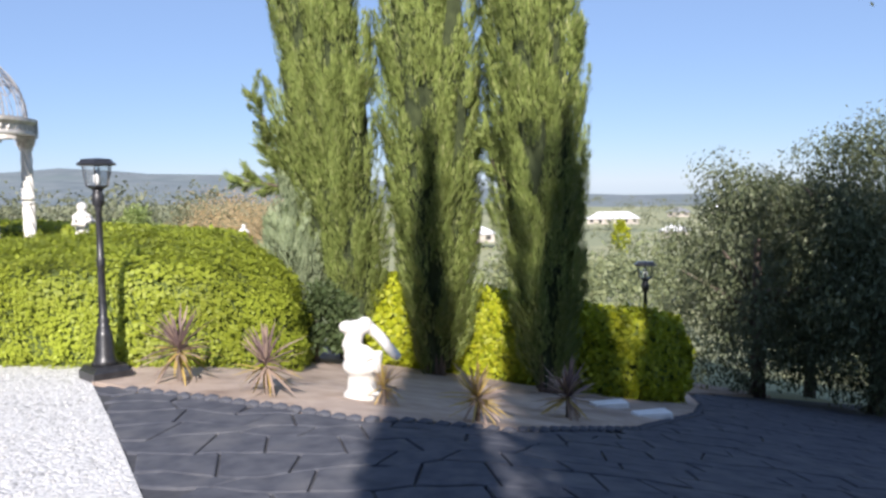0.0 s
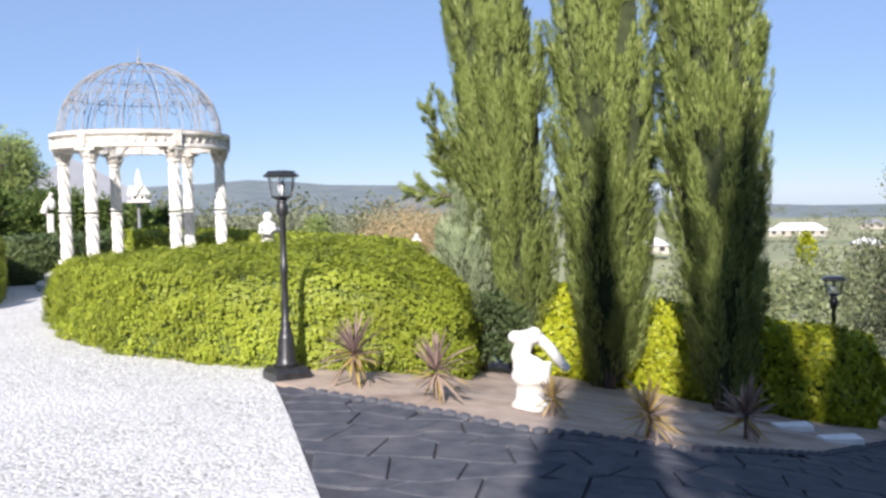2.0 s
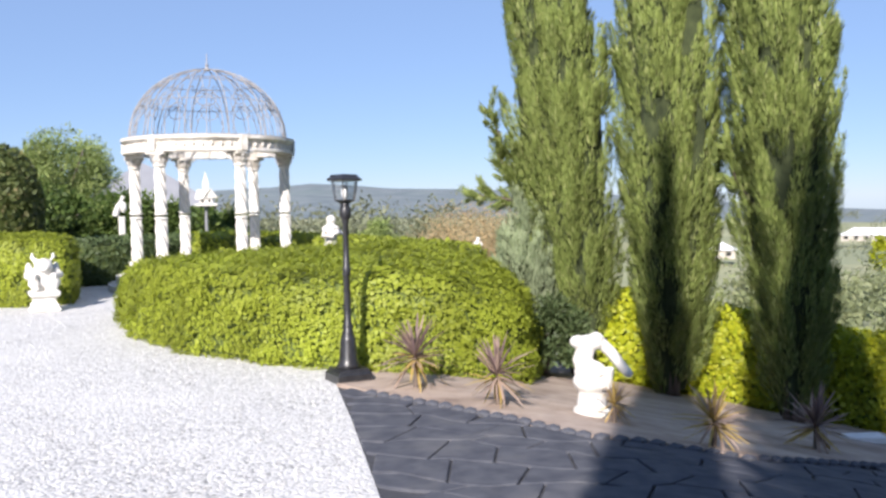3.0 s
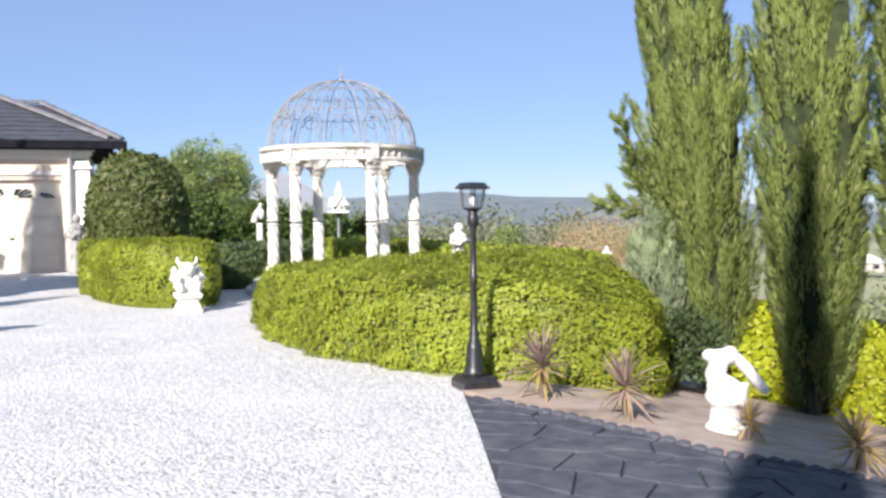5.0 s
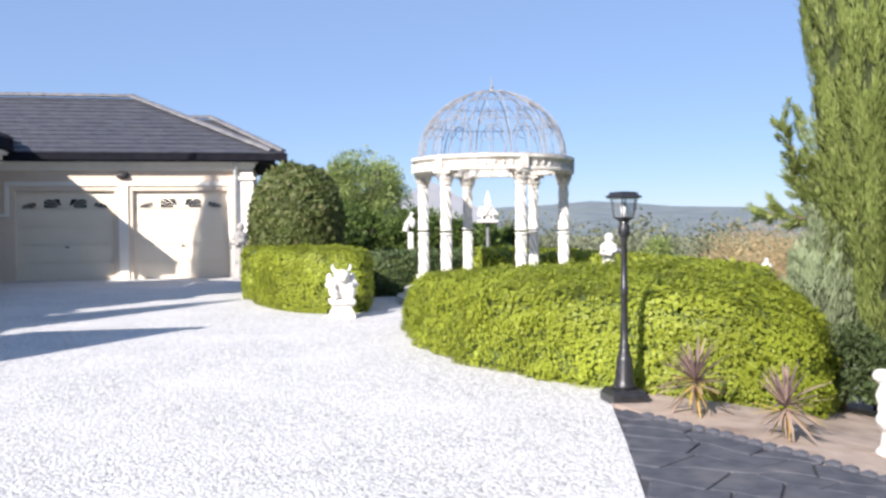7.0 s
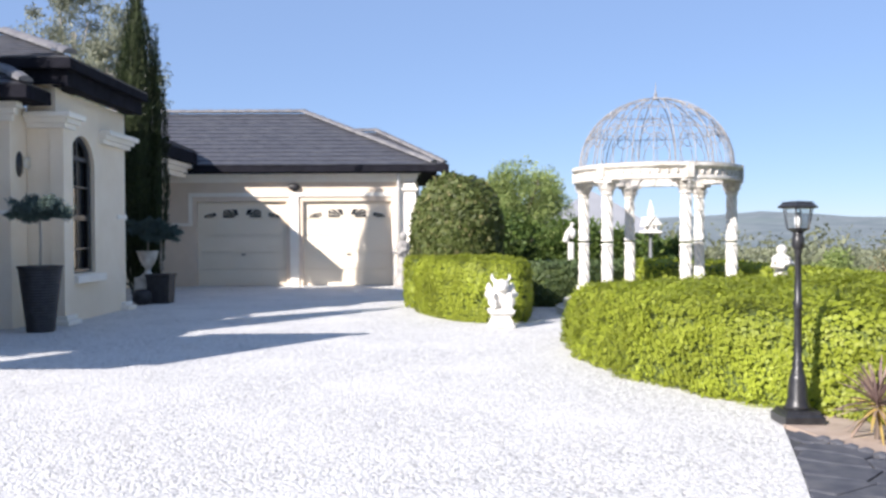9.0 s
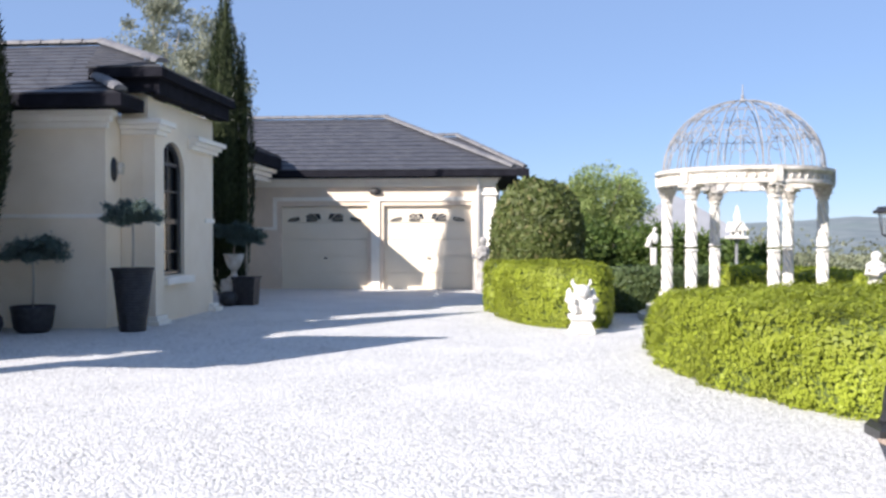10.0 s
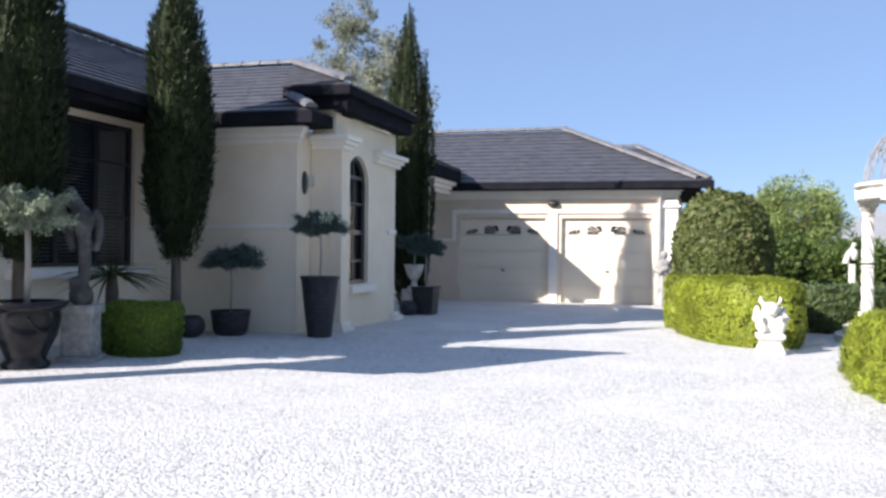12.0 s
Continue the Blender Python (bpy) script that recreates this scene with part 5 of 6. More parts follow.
def bird_house(at):
    e = thing("bird_house", at, "white painted bird house with gables and a spire on a pole", "bird house", turn=-14)
    part("pole", lathe([(0.05, 0.0), (0.04, 0.1), (0.032, 1.2), (0.07, 1.28), (0.09, 1.30)], 12), ROOFGREY, e, "dark grey pole", smooth=True)
    part("platform", boxes((-0.23, -0.2, 1.30, 0.23, 0.2, 1.345), bevel=0.006), WHITES, e)
    box_ = part("nesting_box", boxes((-0.13, -0.13, 1.347, 0.13, 0.13, 1.49), bevel=0.004), WHITES, e)
    for x in (-0.07, 0.07):
        part("opening", boxes((x - 0.022, -0.136, 1.37, x + 0.022, -0.131, 1.44), bevel=0.002), DARKOPEN, box_)
    for sx in (-1, 1):
        part("roof_board", poly_slab([(0.09 + 0.0, -0.2, 1.66), (0.09 + sx * 0.15, -0.2, 1.45), (0.09 + sx * 0.15, 0.16, 1.45), (0.09, 0.16, 1.66)], (0, 0, 0.022)), WHITES, e)
    part("gable", poly_slab([(-0.04, -0.16, 1.47), (0.22, -0.16, 1.47), (0.09, -0.16, 1.65)], (0, 0.012, 0)), WHITES, e)
    part("side_roof", poly_slab([(-0.22, -0.17, 1.44), (0.0, -0.17, 1.44), (-0.04, 0.0, 1.62), (-0.18, 0.0, 1.62)], (0, 0.0, 0.02)), WHITES, e)
    part("spire", lathe([(0.055, 1.56), (0.055, 1.72), (0.07, 1.73), (0.008, 2.0)], square=True, at=(0.0, 0.03, 0)), WHITES, e)


bird_house((4.55, 19.0, 0))

# ---- domed pavilion ----
GC = Vector((3.57, 14.57, 0))
gf = (-GC).normalized()
gr = Vector((-gf.y, gf.x, 0))
gaz = thing("domed_pavilion", GC, "white cast-stone rotunda with twisted columns and wrought-iron dome", "gazebo")
part("plinth", lathe([(1.62, 0.0), (1.62, 0.10), (1.50, 0.105), (1.50, 0.22)], 40), WEATHER, gaz)
ang = [-98, -38, 22, 82, 142, 202]
RC = 1.19


def column_shaft():
    bm = lathe([(0.15, 0.22), (0.15, 0.30), (0.125, 0.34), (0.135, 0.42)], 20)
    prof = [(0.078, 0.42 + 0.025 * k) for k in range(29)]
    lathe(prof, 28, bm, flutes=6, depth=0.2, twist=30)
    for z in (1.12, 1.19):
        lathe([(0.08, z - 0.02), (0.10, z - 0.008), (0.10, z + 0.012), (0.08, z + 0.025)], 20, bm)
    prof = [(0.079 - 0.008 * k / 28, 1.215 + 0.0245 * k) for k in range(29)]
    lathe(prof, 28, bm, flutes=6, depth=0.2, twist=30)
    return bm


def capital():
    bm = lathe([(0.088, 1.90), (0.10, 1.91), (0.10, 1.93), (0.085, 1.94), (0.10, 2.02), (0.135, 2.075), (0.15, 2.08)], 16)
    for ring, (z, r, hgt) in enumerate(((1.94, 0.09, 0.075), (1.985, 0.10, 0.085))):
        for k in range(8):
            a = 2 * math.pi * (k + 0.5 * ring) / 8
            c, s = math.cos(a), math.sin(a)
            t = Vector((-s, c, 0))
            p = [Vector((c * rr, s * rr, z + zz)) for rr, zz in ((r, 0), (r + 0.025, hgt * 0.6), (r + 0.055, hgt), (r + 0.062, hgt * 0.75))]
            w = (0.03, 0.034, 0.024, 0.008)
            vs = [(bm.verts.new(q + t * ww), bm.verts.new(q - t * ww)) for q, ww in zip(p, w)]
            for (u, v), (u2, v2) in zip(vs, vs[1:]):
                bm.faces.new((u, v, v2, u2))
    box(bm, -0.15, -0.15, 2.082, 0.15, 0.15, 2.12, 0.01)
    return bm


shaft_me = bpy.data.meshes.new("column")
b_ = column_shaft()
b_.to_mesh(shaft_me)
b_.free()
shaft_me.materials.append(WHITES)
cap_me = bpy.data.meshes.new("capital")
b_ = capital()
b_.to_mesh(cap_me)
b_.free()
cap_me.materials.append(WEATHER)
for a in ang:
    p = (gf * math.cos(radians(a)) + gr * math.sin(radians(a))) * RC
    o = new("column", shaft_me)
    o.parent, o.location, o.rotation_euler = gaz, p, (0, 0, radians(a))
    c = new("capital", cap_me)
    c.parent = o
    tagged(c, "weathered leafy capital")
# entablature ring
bm = bmesh.new()
n = 72
prof = [(1.06, 2.125), (1.33, 2.125), (1.33, 2.16), (1.295, 2.175), (1.295, 2.265), (1.32, 2.285), (1.36, 2.315), (1.36, 2.36), (1.06, 2.36)]
rings = [[bm.verts.new((r * math.cos(2 * math.pi * k / n), r * math.sin(2 * math.pi * k / n), z)) for r, z in prof] for k in range(n)]
for k in range(n):
    for i in range(len(prof)):
        j = (i + 1) % len(prof)
        bm.faces.new((rings[k][i], rings[(k + 1) % n][i], rings[(k + 1) % n][j], rings[k][j]))
bmesh.ops.recalc_face_normals(bm, faces=bm.faces)
ring_ob = part("entablature", bm, WEATHER, gaz, "weathered carved stone ring")
bm = blob(bmesh.new(), (0, 0, 0), (0.035, 0.035, 0.045), 1, 0.3, 9)
boss = bpy.data.meshes.new("frieze_boss")
bm.to_mesh(boss)
bm.free()
boss.materials.append(WEATHER)
for k in range(60):
    a = 2 * math.pi * k / 60
    o = new("frieze_boss", boss)
    o.parent, o.location, o.rotation_euler = ring_ob, (1.30 * math.cos(a), 1.30 * math.sin(a), 2.22 + 0.012 * (k % 2)), (0, 0, a)
for a in ang:
    bm = box(bmesh.new(), -0.05, -0.06, 2.13, 0.05, 0.06, 2.37, 0.015)
    o = part("keystone", bm, WEATHER, ring_ob)
    o.location, o.rotation_euler = (gf * math.cos(radians(a)) + gr * math.sin(radians(a))) * 1.32, (0, 0, math.atan2(gf.y, gf.x) + radians(a))
# iron dome
dome = part("dome_base_ring", tube(bmesh.new(), [(1.25 * math.cos(2 * math.pi * k / 48), 1.25 * math.sin(2 * math.pi * k / 48), 2.37) for k in range(49)], 0.016, 0.016, 5), IRON, gaz, "grey wrought-iron dome")
DR, DZ = 1.24, 1.13


def dome_at(a, t, r=1.0):
    return Vector((DR * r * math.cos(t) * math.cos(a), DR * r * math.cos(t) * math.sin(a), 2.37 + DZ * math.sin(t)))


for k in range(12):
    a = 2 * math.pi * k / 12
    part("dome_rib", tube(bmesh.new(), [dome_at(a, radians(t)) for t in range(0, 88, 6)], 0.011, 0.010, 5), IRON, dome)
    b = a + math.pi / 12
    w = math.pi / 12
    bm = bmesh.new()
    for sg in (-1, 1):
        tube(bm, [dome_at(b + sg * w * 0.95 * math.cos(u) * 0.8, radians(10 + 16 * math.sin(u) + 14 * u / 3)) for u in np.linspace(-1.5, 3.6, 13)], 0.008, 0.006, 4)
        tube(bm, [dome_at(b + sg * w * (0.15 + 0.6 * u), radians(40 + 18 * math.sin(2.6 * u))) for u in np.linspace(0, 1, 8)], 0.008, 0.006, 4)
        tube(bm, [dome_at(b + sg * w * 0.55 * math.cos(u), radians(30 + 8 * math.sin(u))) for u in np.linspace(-1.5, 2.8, 9)], 0.008, 0.007, 4)
    tube(bm, [dome_at(b, radians(t)) for t in (0, 12, 24, 36)], 0.008, 0.008, 4)
    part("scrollwork", bm, IRON, dome)
for t in (30, 52, 72):
    part("dome_hoop", tube(bmesh.new(), [dome_at(2 * math.pi * k / 40, radians(t), 0.995) for k in range(41)], 0.006, 0.006, 4), IRON, dome)
part("finial", lathe([(0.05, 3.48), (0.06, 3.50), (0.02, 3.54), (0.03, 3.57), (0.012, 3.60), (0.005, 3.76)], 10), IRON, dome)

# ---- lamp posts ----


def lamp_post(at):
    e = thing("lamp_post", at, "black cast-metal garden lamp post with glass lantern", "lamp post", "garden lamp posts")
    part("base_block", lathe([(0.135, -0.25), (0.135, 0.06), (0.12, 0.075), (0.11, 0.10)], square=True), BLACKP, e)
    part("post", lathe([(0.095, 0.10), (0.08, 0.13), (0.068, 0.16), (0.058, 0.30), (0.048, 0.34), (0.042, 0.345), (0.048, 0.36), (0.034, 0.375), (0.04, 0.41), (0.028, 0.43), (0.025, 0.78), (0.036, 0.79), (0.025, 0.805), (0.036, 0.825),
                        (0.024, 0.84), (0.021, 1.16), (0.03, 1.17), (0.024, 1.185), (0.034, 1.195), (0.042, 1.21), (0.042, 1.27), (0.03, 1.29), (0.04, 1.31)], 18), BLACKP, e, smooth=True)
    lan = part("lantern_cage", lathe([(0.04, 1.31), (0.075, 1.325), (0.078, 1.335), (0.03, 1.337)], 6), BLACKP, e)
    for k in range(6):
        a = math.pi * k / 3
        part("cage_bar", tube(bmesh.new(), [(0.076 * math.cos(a), 0.076 * math.sin(a), 1.33), (0.10 * math.cos(a), 0.10 * math.sin(a), 1.47)], 0.005, 0.005, 4), BLACKP, lan)
    bm = bmesh.new()
    for k in range(6):
        a, b = math.pi * k / 3, math.pi * (k + 1) / 3
        bm.faces.new([bm.verts.new(p) for p in ((0.074 * math.cos(a), 0.074 * math.sin(a), 1.333), (0.074 * math.cos(b), 0.074 * math.sin(b), 1.333), (0.098 * math.cos(b), 0.098 * math.sin(b), 1.47), (0.098 * math.cos(a), 0.098 * math.sin(a), 1.47))])
    g = part("pane", bm, LAMPGLASS, lan, "clear lantern glass")
    g.visible_shadow = False
    part("bulb", lathe([(0.014, 1.337), (0.024, 1.36), (0.026, 1.40), (0.016, 1.43), (0.004, 1.445)], 12), FROST, lan, "white bulb", smooth=True)
    part("cap", lathe([(0.10, 1.468), (0.138, 1.472), (0.138, 1.487), (0.118, 1.497), (0.105, 1.515), (0.02, 1.522)], 6), BLACKP, e)
    return e


post = lamp_post((2.46, 6.06, 0))
copy_thing(post, pose(8.45, 5.68, ground(8.45) + 0.03, 0, 0, 40))
copy_thing(post, pose(6.84, 12.22, ground(6.84) - 0.13, 0, 0, 15))

# ---- statues, each one plain body ----


def body(name, at, material, label, build, turn=0.0, category="statue"):
    bm = bmesh.new()
    build(bm)
    me = bpy.data.meshes.new(name)
    bm.to_mesh(me)
    bm.free()
    ob = part(name, me, material, None, smooth=True)
    ob.matrix_world = pose(*at, 0, 0, turn)
    r = ob.modifiers.new("merge", "REMESH")
    r.mode, r.voxel_size, r.use_smooth_shade = "VOXEL", 0.012, True
    return tagged(ob, label, category)


def bowed(bm):
    lathe([(0.125, 0.0), (0.125, 0.05), (0.10, 0.07), (0.09, 0.17), (0.115, 0.20), (0.13, 0.235), (0.115, 0.265)], 16, bm)
    blob(bm, (-0.01, 0, 0.30), (0.11, 0.09, 0.08))
    tube(bm, [(-0.02, 0, 0.28), (-0.06, 0, 0.38), (-0.03, 0, 0.47)], 0.078, 0.062, 10)
    blob(bm, (-0.02, 0, 0.49), (0.10, 0.07, 0.055))
    blob(bm, (-0.09, -0.02, 0.50), (0.055, 0.05, 0.045))
    blob(bm, (0.03, 0, 0.525), (0.05, 0.05, 0.04))
    tube(bm, [(0.05, 0.02, 0.50), (0.13, 0.03, 0.42), (0.19, 0.03, 0.34), (0.235, 0.02, 0.29)], 0.042, 0.035, 8)
    blob(bm, (0.24, 0.02, 0.285), (0.03, 0.03, 0.03))
    tube(bm, [(0.03, -0.08, 0.30), (0.12, -0.09, 0.33), (0.10, -0.08, 0.20)], 0.045, 0.035, 8)


def gargoyle(bm):
    box(bm, -0.18, -0.16, 0.0, 0.18, 0.16, 0.05, 0.01)
    lathe([(0.15, 0.05), (0.16, 0.08), (0.13, 0.13), (0.13, 0.17), (0.17, 0.20), (0.18, 0.25), (0.16, 0.265)], square=True, bm=bm)
    blob(bm, (0, 0.02, 0.43), (0.15, 0.12, 0.20))
    blob(bm, (0, -0.05, 0.58), (0.115, 0.10, 0.10))
    blob(bm, (0, -0.13, 0.55), (0.06, 0.05, 0.045))
    for s in (-1, 1):
        tube(bm, [(s * 0.07, -0.02, 0.62), (s * 0.125, 0.0, 0.69), (s * 0.12, 0.0, 0.745)], 0.042, 0.014, 6)
        tube(bm, [(s * 0.13, 0, 0.52), (s * 0.19, -0.03, 0.46), (s * 0.09, -0.14, 0.45)], 0.058, 0.045, 8)
        tube(bm, [(s * 0.07, -0.02, 0.30), (s * 0.14, -0.13, 0.37), (s * 0.10, -0.14, 0.28)], 0.068, 0.055, 8)
        blob(bm, (s * 0.16, 0.08, 0.50), (0.05, 0.035, 0.13))


def draped(h, w):
    def build(bm):
        s = h
        lathe([(0.16 * w, 0.0), (0.17 * w, 0.02 * s), (0.14 * w, 0.2 * s), (0.11 * w, 0.42 * s), (0.085 * w, 0.52 * s), (0.12 * w, 0.64 * s), (0.13 * w, 0.74 * s), (0.05 * w, 0.80 * s)], 16, bm, flutes=7, depth=0.08, twist=2)
        blob(bm, (0, -0.01, 0.87 * s), (0.075 * w, 0.08 * w, 0.085 * s))
        tube(bm, [(-0.11 * w, 0, 0.74 * s), (-0.21 * w, -0.05, 0.60 * s), (-0.06 * w, -0.13 * w, 0.58 * s)], 0.04 * w, 0.032 * w, 8)
        tube(bm, [(0.11 * w, 0, 0.74 * s), (0.16 * w, -0.06, 0.62 * s), (0.02 * w, -0.13 * w, 0.66 * s)], 0.04 * w, 0.03 * w, 8)
        blob(bm, (0, -0.1 * w, 0.64 * s), (0.08 * w, 0.06 * w, 0.05 * s))
    return build


def on_block(build, hb, wb):
    def both(bm):
        build(bm)
        bmesh.ops.translate(bm, vec=(0, 0, hb), verts=bm.verts)
        box(bm, -wb, -wb, 0, wb, wb, hb + 0.01, 0.02)
    return both


def eagle(bm, slim=0.74):
    blob(bm, (0, 0, 0.12), (0.19, 0.17, 0.16), 2, 0.25)
    blob(bm, (-0.05, 0, 0.24), (0.14, 0.13, 0.10), 2, 0.25)
    tube(bm, [(0.02, 0, 0.2), (0.05, 0, 0.5), (0.04, 0, 0.8), (0.0, 0, 1.05)], 0.085, 0.11, 12)
    blob(bm, (0.02, 0, 0.94), (0.15, 0.13, 0.21), 2, 0.1)
    tube(bm, [(-0.03, 0, 1.05), (-0.10, 0, 1.18), (-0.15, 0, 1.27)], 0.12, 0.075, 10)
    blob(bm, (-0.17, 0, 1.30), (0.085, 0.065, 0.065))
    tube(bm, [(-0.22, 0, 1.31), (-0.275, 0, 1.295), (-0.29, 0, 1.25)], 0.032, 0.01, 6)
    for s in (-1, 1):
        tube(bm, [(0.02 + s * 0.12, 0.03, 1.06), (0.02 + s * 0.22, 0.06, 0.98), (0.02 + s * 0.22, 0.07, 0.78), (0.02 + s * 0.16, 0.05, 0.62)], 0.09, 0.05, 8)
    bmesh.ops.scale(bm, vec=(slim, slim, 0.98), verts=bm.verts)


body("bowed_statue", (3.62, 4.67, ground(3.62) + 0.0), WHITES, "small white cast-stone bowed statue in the earth bed", bowed, -40)
body("winged_statue", (0.87, 12.32, 0), WHITES, "white cast-stone horned guardian statue on a block by the hedge", gargoyle, 2)
body("draped_statue", (4.51, 11.66, ground(4.51)), WHITES, "white draped statue on a block behind the hedge", on_block(draped(0.80, 0.9), 0.70, 0.16), 20)
body("grey_statue", (-0.86, 21.9, 0), GREYST, "grey weathered standing statue at the garage corner", draped(1.42, 1.25), 10)
body("white_bird_sculpture", (2.81, 18.8, 0), WHITES, "white curved sculpture behind the pavilion", on_block(lambda bm: (tube(bm, [(-0.12, 0, 0.02), (-0.06, 0, 0.22), (0.05, 0, 0.42)], 0.07, 0.05, 8), blob(bm, (0.04, 0, 0.2), (0.07, 0.06, 0.12))), 1.1, 0.06))
body("far_statue", (13.0, 22.0, ground(13.0) - 0.3), WHITES, "small white statue far down the garden", on_block(draped(0.7, 0.8), 2.0, 0.14))
body("eagle_statue", (-6.74, 8.52, 0.64), DARKST, "dark grey cast-stone eagle on a pedestal", eagle, 25)
ped = thing("pedestal", (-6.74, 8.52, 0), "grey stone block pedestal under the eagle", "pedestal", turn=20)
part("foot", boxes((-0.21, -0.21, 0, 0.21, 0.21, 0.07), bevel=0.012), GREYST, ped)
part("block", boxes((-0.17, -0.17, 0.072, 0.17, 0.17, 0.54), bevel=0.012), GREYST, ped)
part("cap_slab", boxes((-0.205, -0.205, 0.542, 0.205, 0.205, 0.64), bevel=0.015), GREYST, ped)

# ---- pots and potted trees ----


def spruce(at, stem0, zc, rx, rz, label, seed, stem_r=0.014, needles=None):
    """A small grafted spruce: bare stem and a flat bushy head."""
    rnd = np.random.default_rng(seed)
    e = thing("dwarf_spruce", at, label, "potted tree", "potted spruces")
    bm = tube(bmesh.new(), [(0, 0, stem0), (0.012, 0.006, (stem0 + zc) / 2), (0, 0, zc)], stem_r * 1.2, stem_r, 8)
    part("stem", bm, PALEBARK, e, smooth=True)
    bm = bmesh.new()
    pos, d = [], []
    for k in range(48):
        a, t = rnd.random() * 6.283, rnd.random()
        f = 0.3 + 0.75 * rnd.random()
        q = np.array((math.cos(a) * rx * f, math.sin(a) * rx * f, zc + rz * (t * 1.5 - 0.55) * (1.35 - f * 0.6)))
        mid = np.array((q[0] * 0.5, q[1] * 0.5, zc + (q[2] - zc) * 0.6))
        tube(bm, [(0, 0, zc - rz * 0.3), tuple(mid), tuple(q)], 0.006, 0.003, 4)
        m = 260
        u = 0.25 + 0.80 * rnd.random((m, 1))
        p = q * u + np.array((0, 0, zc)) * (1 - u) + rnd.normal(size=(m, 3)) * rx * 0.06
        pos.append(p)
        d.append((q - np.array((0, 0, zc - 0.05))) / rx + rnd.normal(size=(m, 3)) * 0.7)
    part("twig_mass", bm, BARK, e)
    part("needles", leaf_cloud("needles", np.concatenate(pos), np.concatenate(d), 0.046, 0.020), needles or BLUE_L, e)


p1 = thing("tall_planter", (-5.42, 12.12, 0), "tall tapered black ribbed planter at the house corner", "planter")
prof = []
for k in range(22):
    z = 0.03 + 0.82 * k / 21
    r = 0.185 + 0.095 * k / 21
    prof += [(r - 0.008, z - 0.012), (r + 0.004, z), (r - 0.002, z + 0.014)]
part("vessel", lathe([(0.17, 0)] + prof + [(0.295, 0.862), (0.295, 0.895), (0.26, 0.895), (0.25, 0.84)], 28), RIBPOT, p1)
spruce((-5.42, 12.12, 0), 0.82, 1.62, 0.38, 0.20, "blue-green dwarf spruce on a bare stem in the tall planter", 1)
p2 = thing("round_planter", (-6.74, 11.85, 0), "squat black round planter on the gravel", "planter")
part("vessel", lathe([(0.20, 0), (0.25, 0.06), (0.27, 0.18), (0.285, 0.30), (0.295, 0.33), (0.295, 0.37), (0.26, 0.37), (0.25, 0.31)], 26), RIBPOT, p2, smooth=True)
spruce((-6.74, 11.85, 0), 0.30, 1.12, 0.48, 0.20, "blue-green dwarf spruce on a thin bare stem", 2, 0.012)
p3 = thing("ball_pot", (-7.1, 11.35, 0), "round black ball-shaped pot", "planter")
part("vessel", lathe([(0.10, 0), (0.17, 0.05), (0.205, 0.14), (0.195, 0.24), (0.13, 0.31), (0.10, 0.315), (0.09, 0.28)], 22), RIBPOT, p3, smooth=True)
p4 = thing("glazed_urn", (-6.90, 7.85, 0), "large glossy black glazed urn planter", "planter")
part("vessel", lathe([(0.24, 0), (0.25, 0.05), (0.20, 0.10), (0.24, 0.20), (0.32, 0.36), (0.35, 0.52), (0.345, 0.60), (0.36, 0.63), (0.42, 0.66), (0.425, 0.71), (0.36, 0.715), (0.33, 0.66)], 32), GLAZED, p4, smooth=True)
for a in (200, 340, 80):
    bm = tube(bmesh.new(), [(0.345 * math.cos(radians(a + u * 26)), 0.345 * math.sin(radians(a + u * 26)), 0.56 - 0.16 * (1 - u * u)) for u in np.linspace(-1, 1, 11)], 0.018, 0.018, 7)
    part("swag", bm, GLAZED, p4, smooth=True)
spruce((-6.90, 7.85, 0), 0.62, 1.62, 0.50, 0.30, "blue-green dwarf spruce in the glazed urn, needles coloured as sunlit", 3, 0.03, LITBLUE_L)
# group beyond the porch
p5 = thing("square_planter", (-5.33, 17.1, 0), "tapered dark square planter beyond the porch", "planter", "planters by the entry")
part("vessel", lathe([(0.19, 0), (0.22, 0.5), (0.24, 0.52), (0.24, 0.56), (0.20, 0.56)], square=True), RIBPOT, p5)
spruce((-5.33, 17.1, 0), 0.5, 1.30, 0.36, 0.20, "dark spruce in the square planter", 4)
p6 = thing("stone_vase", (-5.62, 17.22, 0), "white footed stone vase on a low block", "urn")
part("block", boxes((-0.2, -0.2, 0, 0.2, 0.2, 0.5), bevel=0.015), WEATHER, p6)
part("vessel", lathe([(0.13, 0.50), (0.14, 0.53), (0.06, 0.58), (0.05, 0.66), (0.12, 0.74), (0.17, 0.86), (0.20, 0.98), (0.22, 1.0), (0.18, 1.0), (0.15, 0.9)], 18), WEATHER, p6, smooth=True)
spruce((-5.62, 17.22, 0), 0.95, 1.42, 0.36, 0.20, "dark spruce in the stone vase", 5)
p7 = thing("ball_pot", (-5.58, 16.75, 0), "round dark ball-shaped pot on the gravel", "planter")
part("vessel", lathe([(0.09, 0), (0.16, 0.05), (0.185, 0.13), (0.17, 0.22), (0.11, 0.28), (0.09, 0.27)], 20), RIBPOT, p7, smooth=True)


# ---- cordylines ----


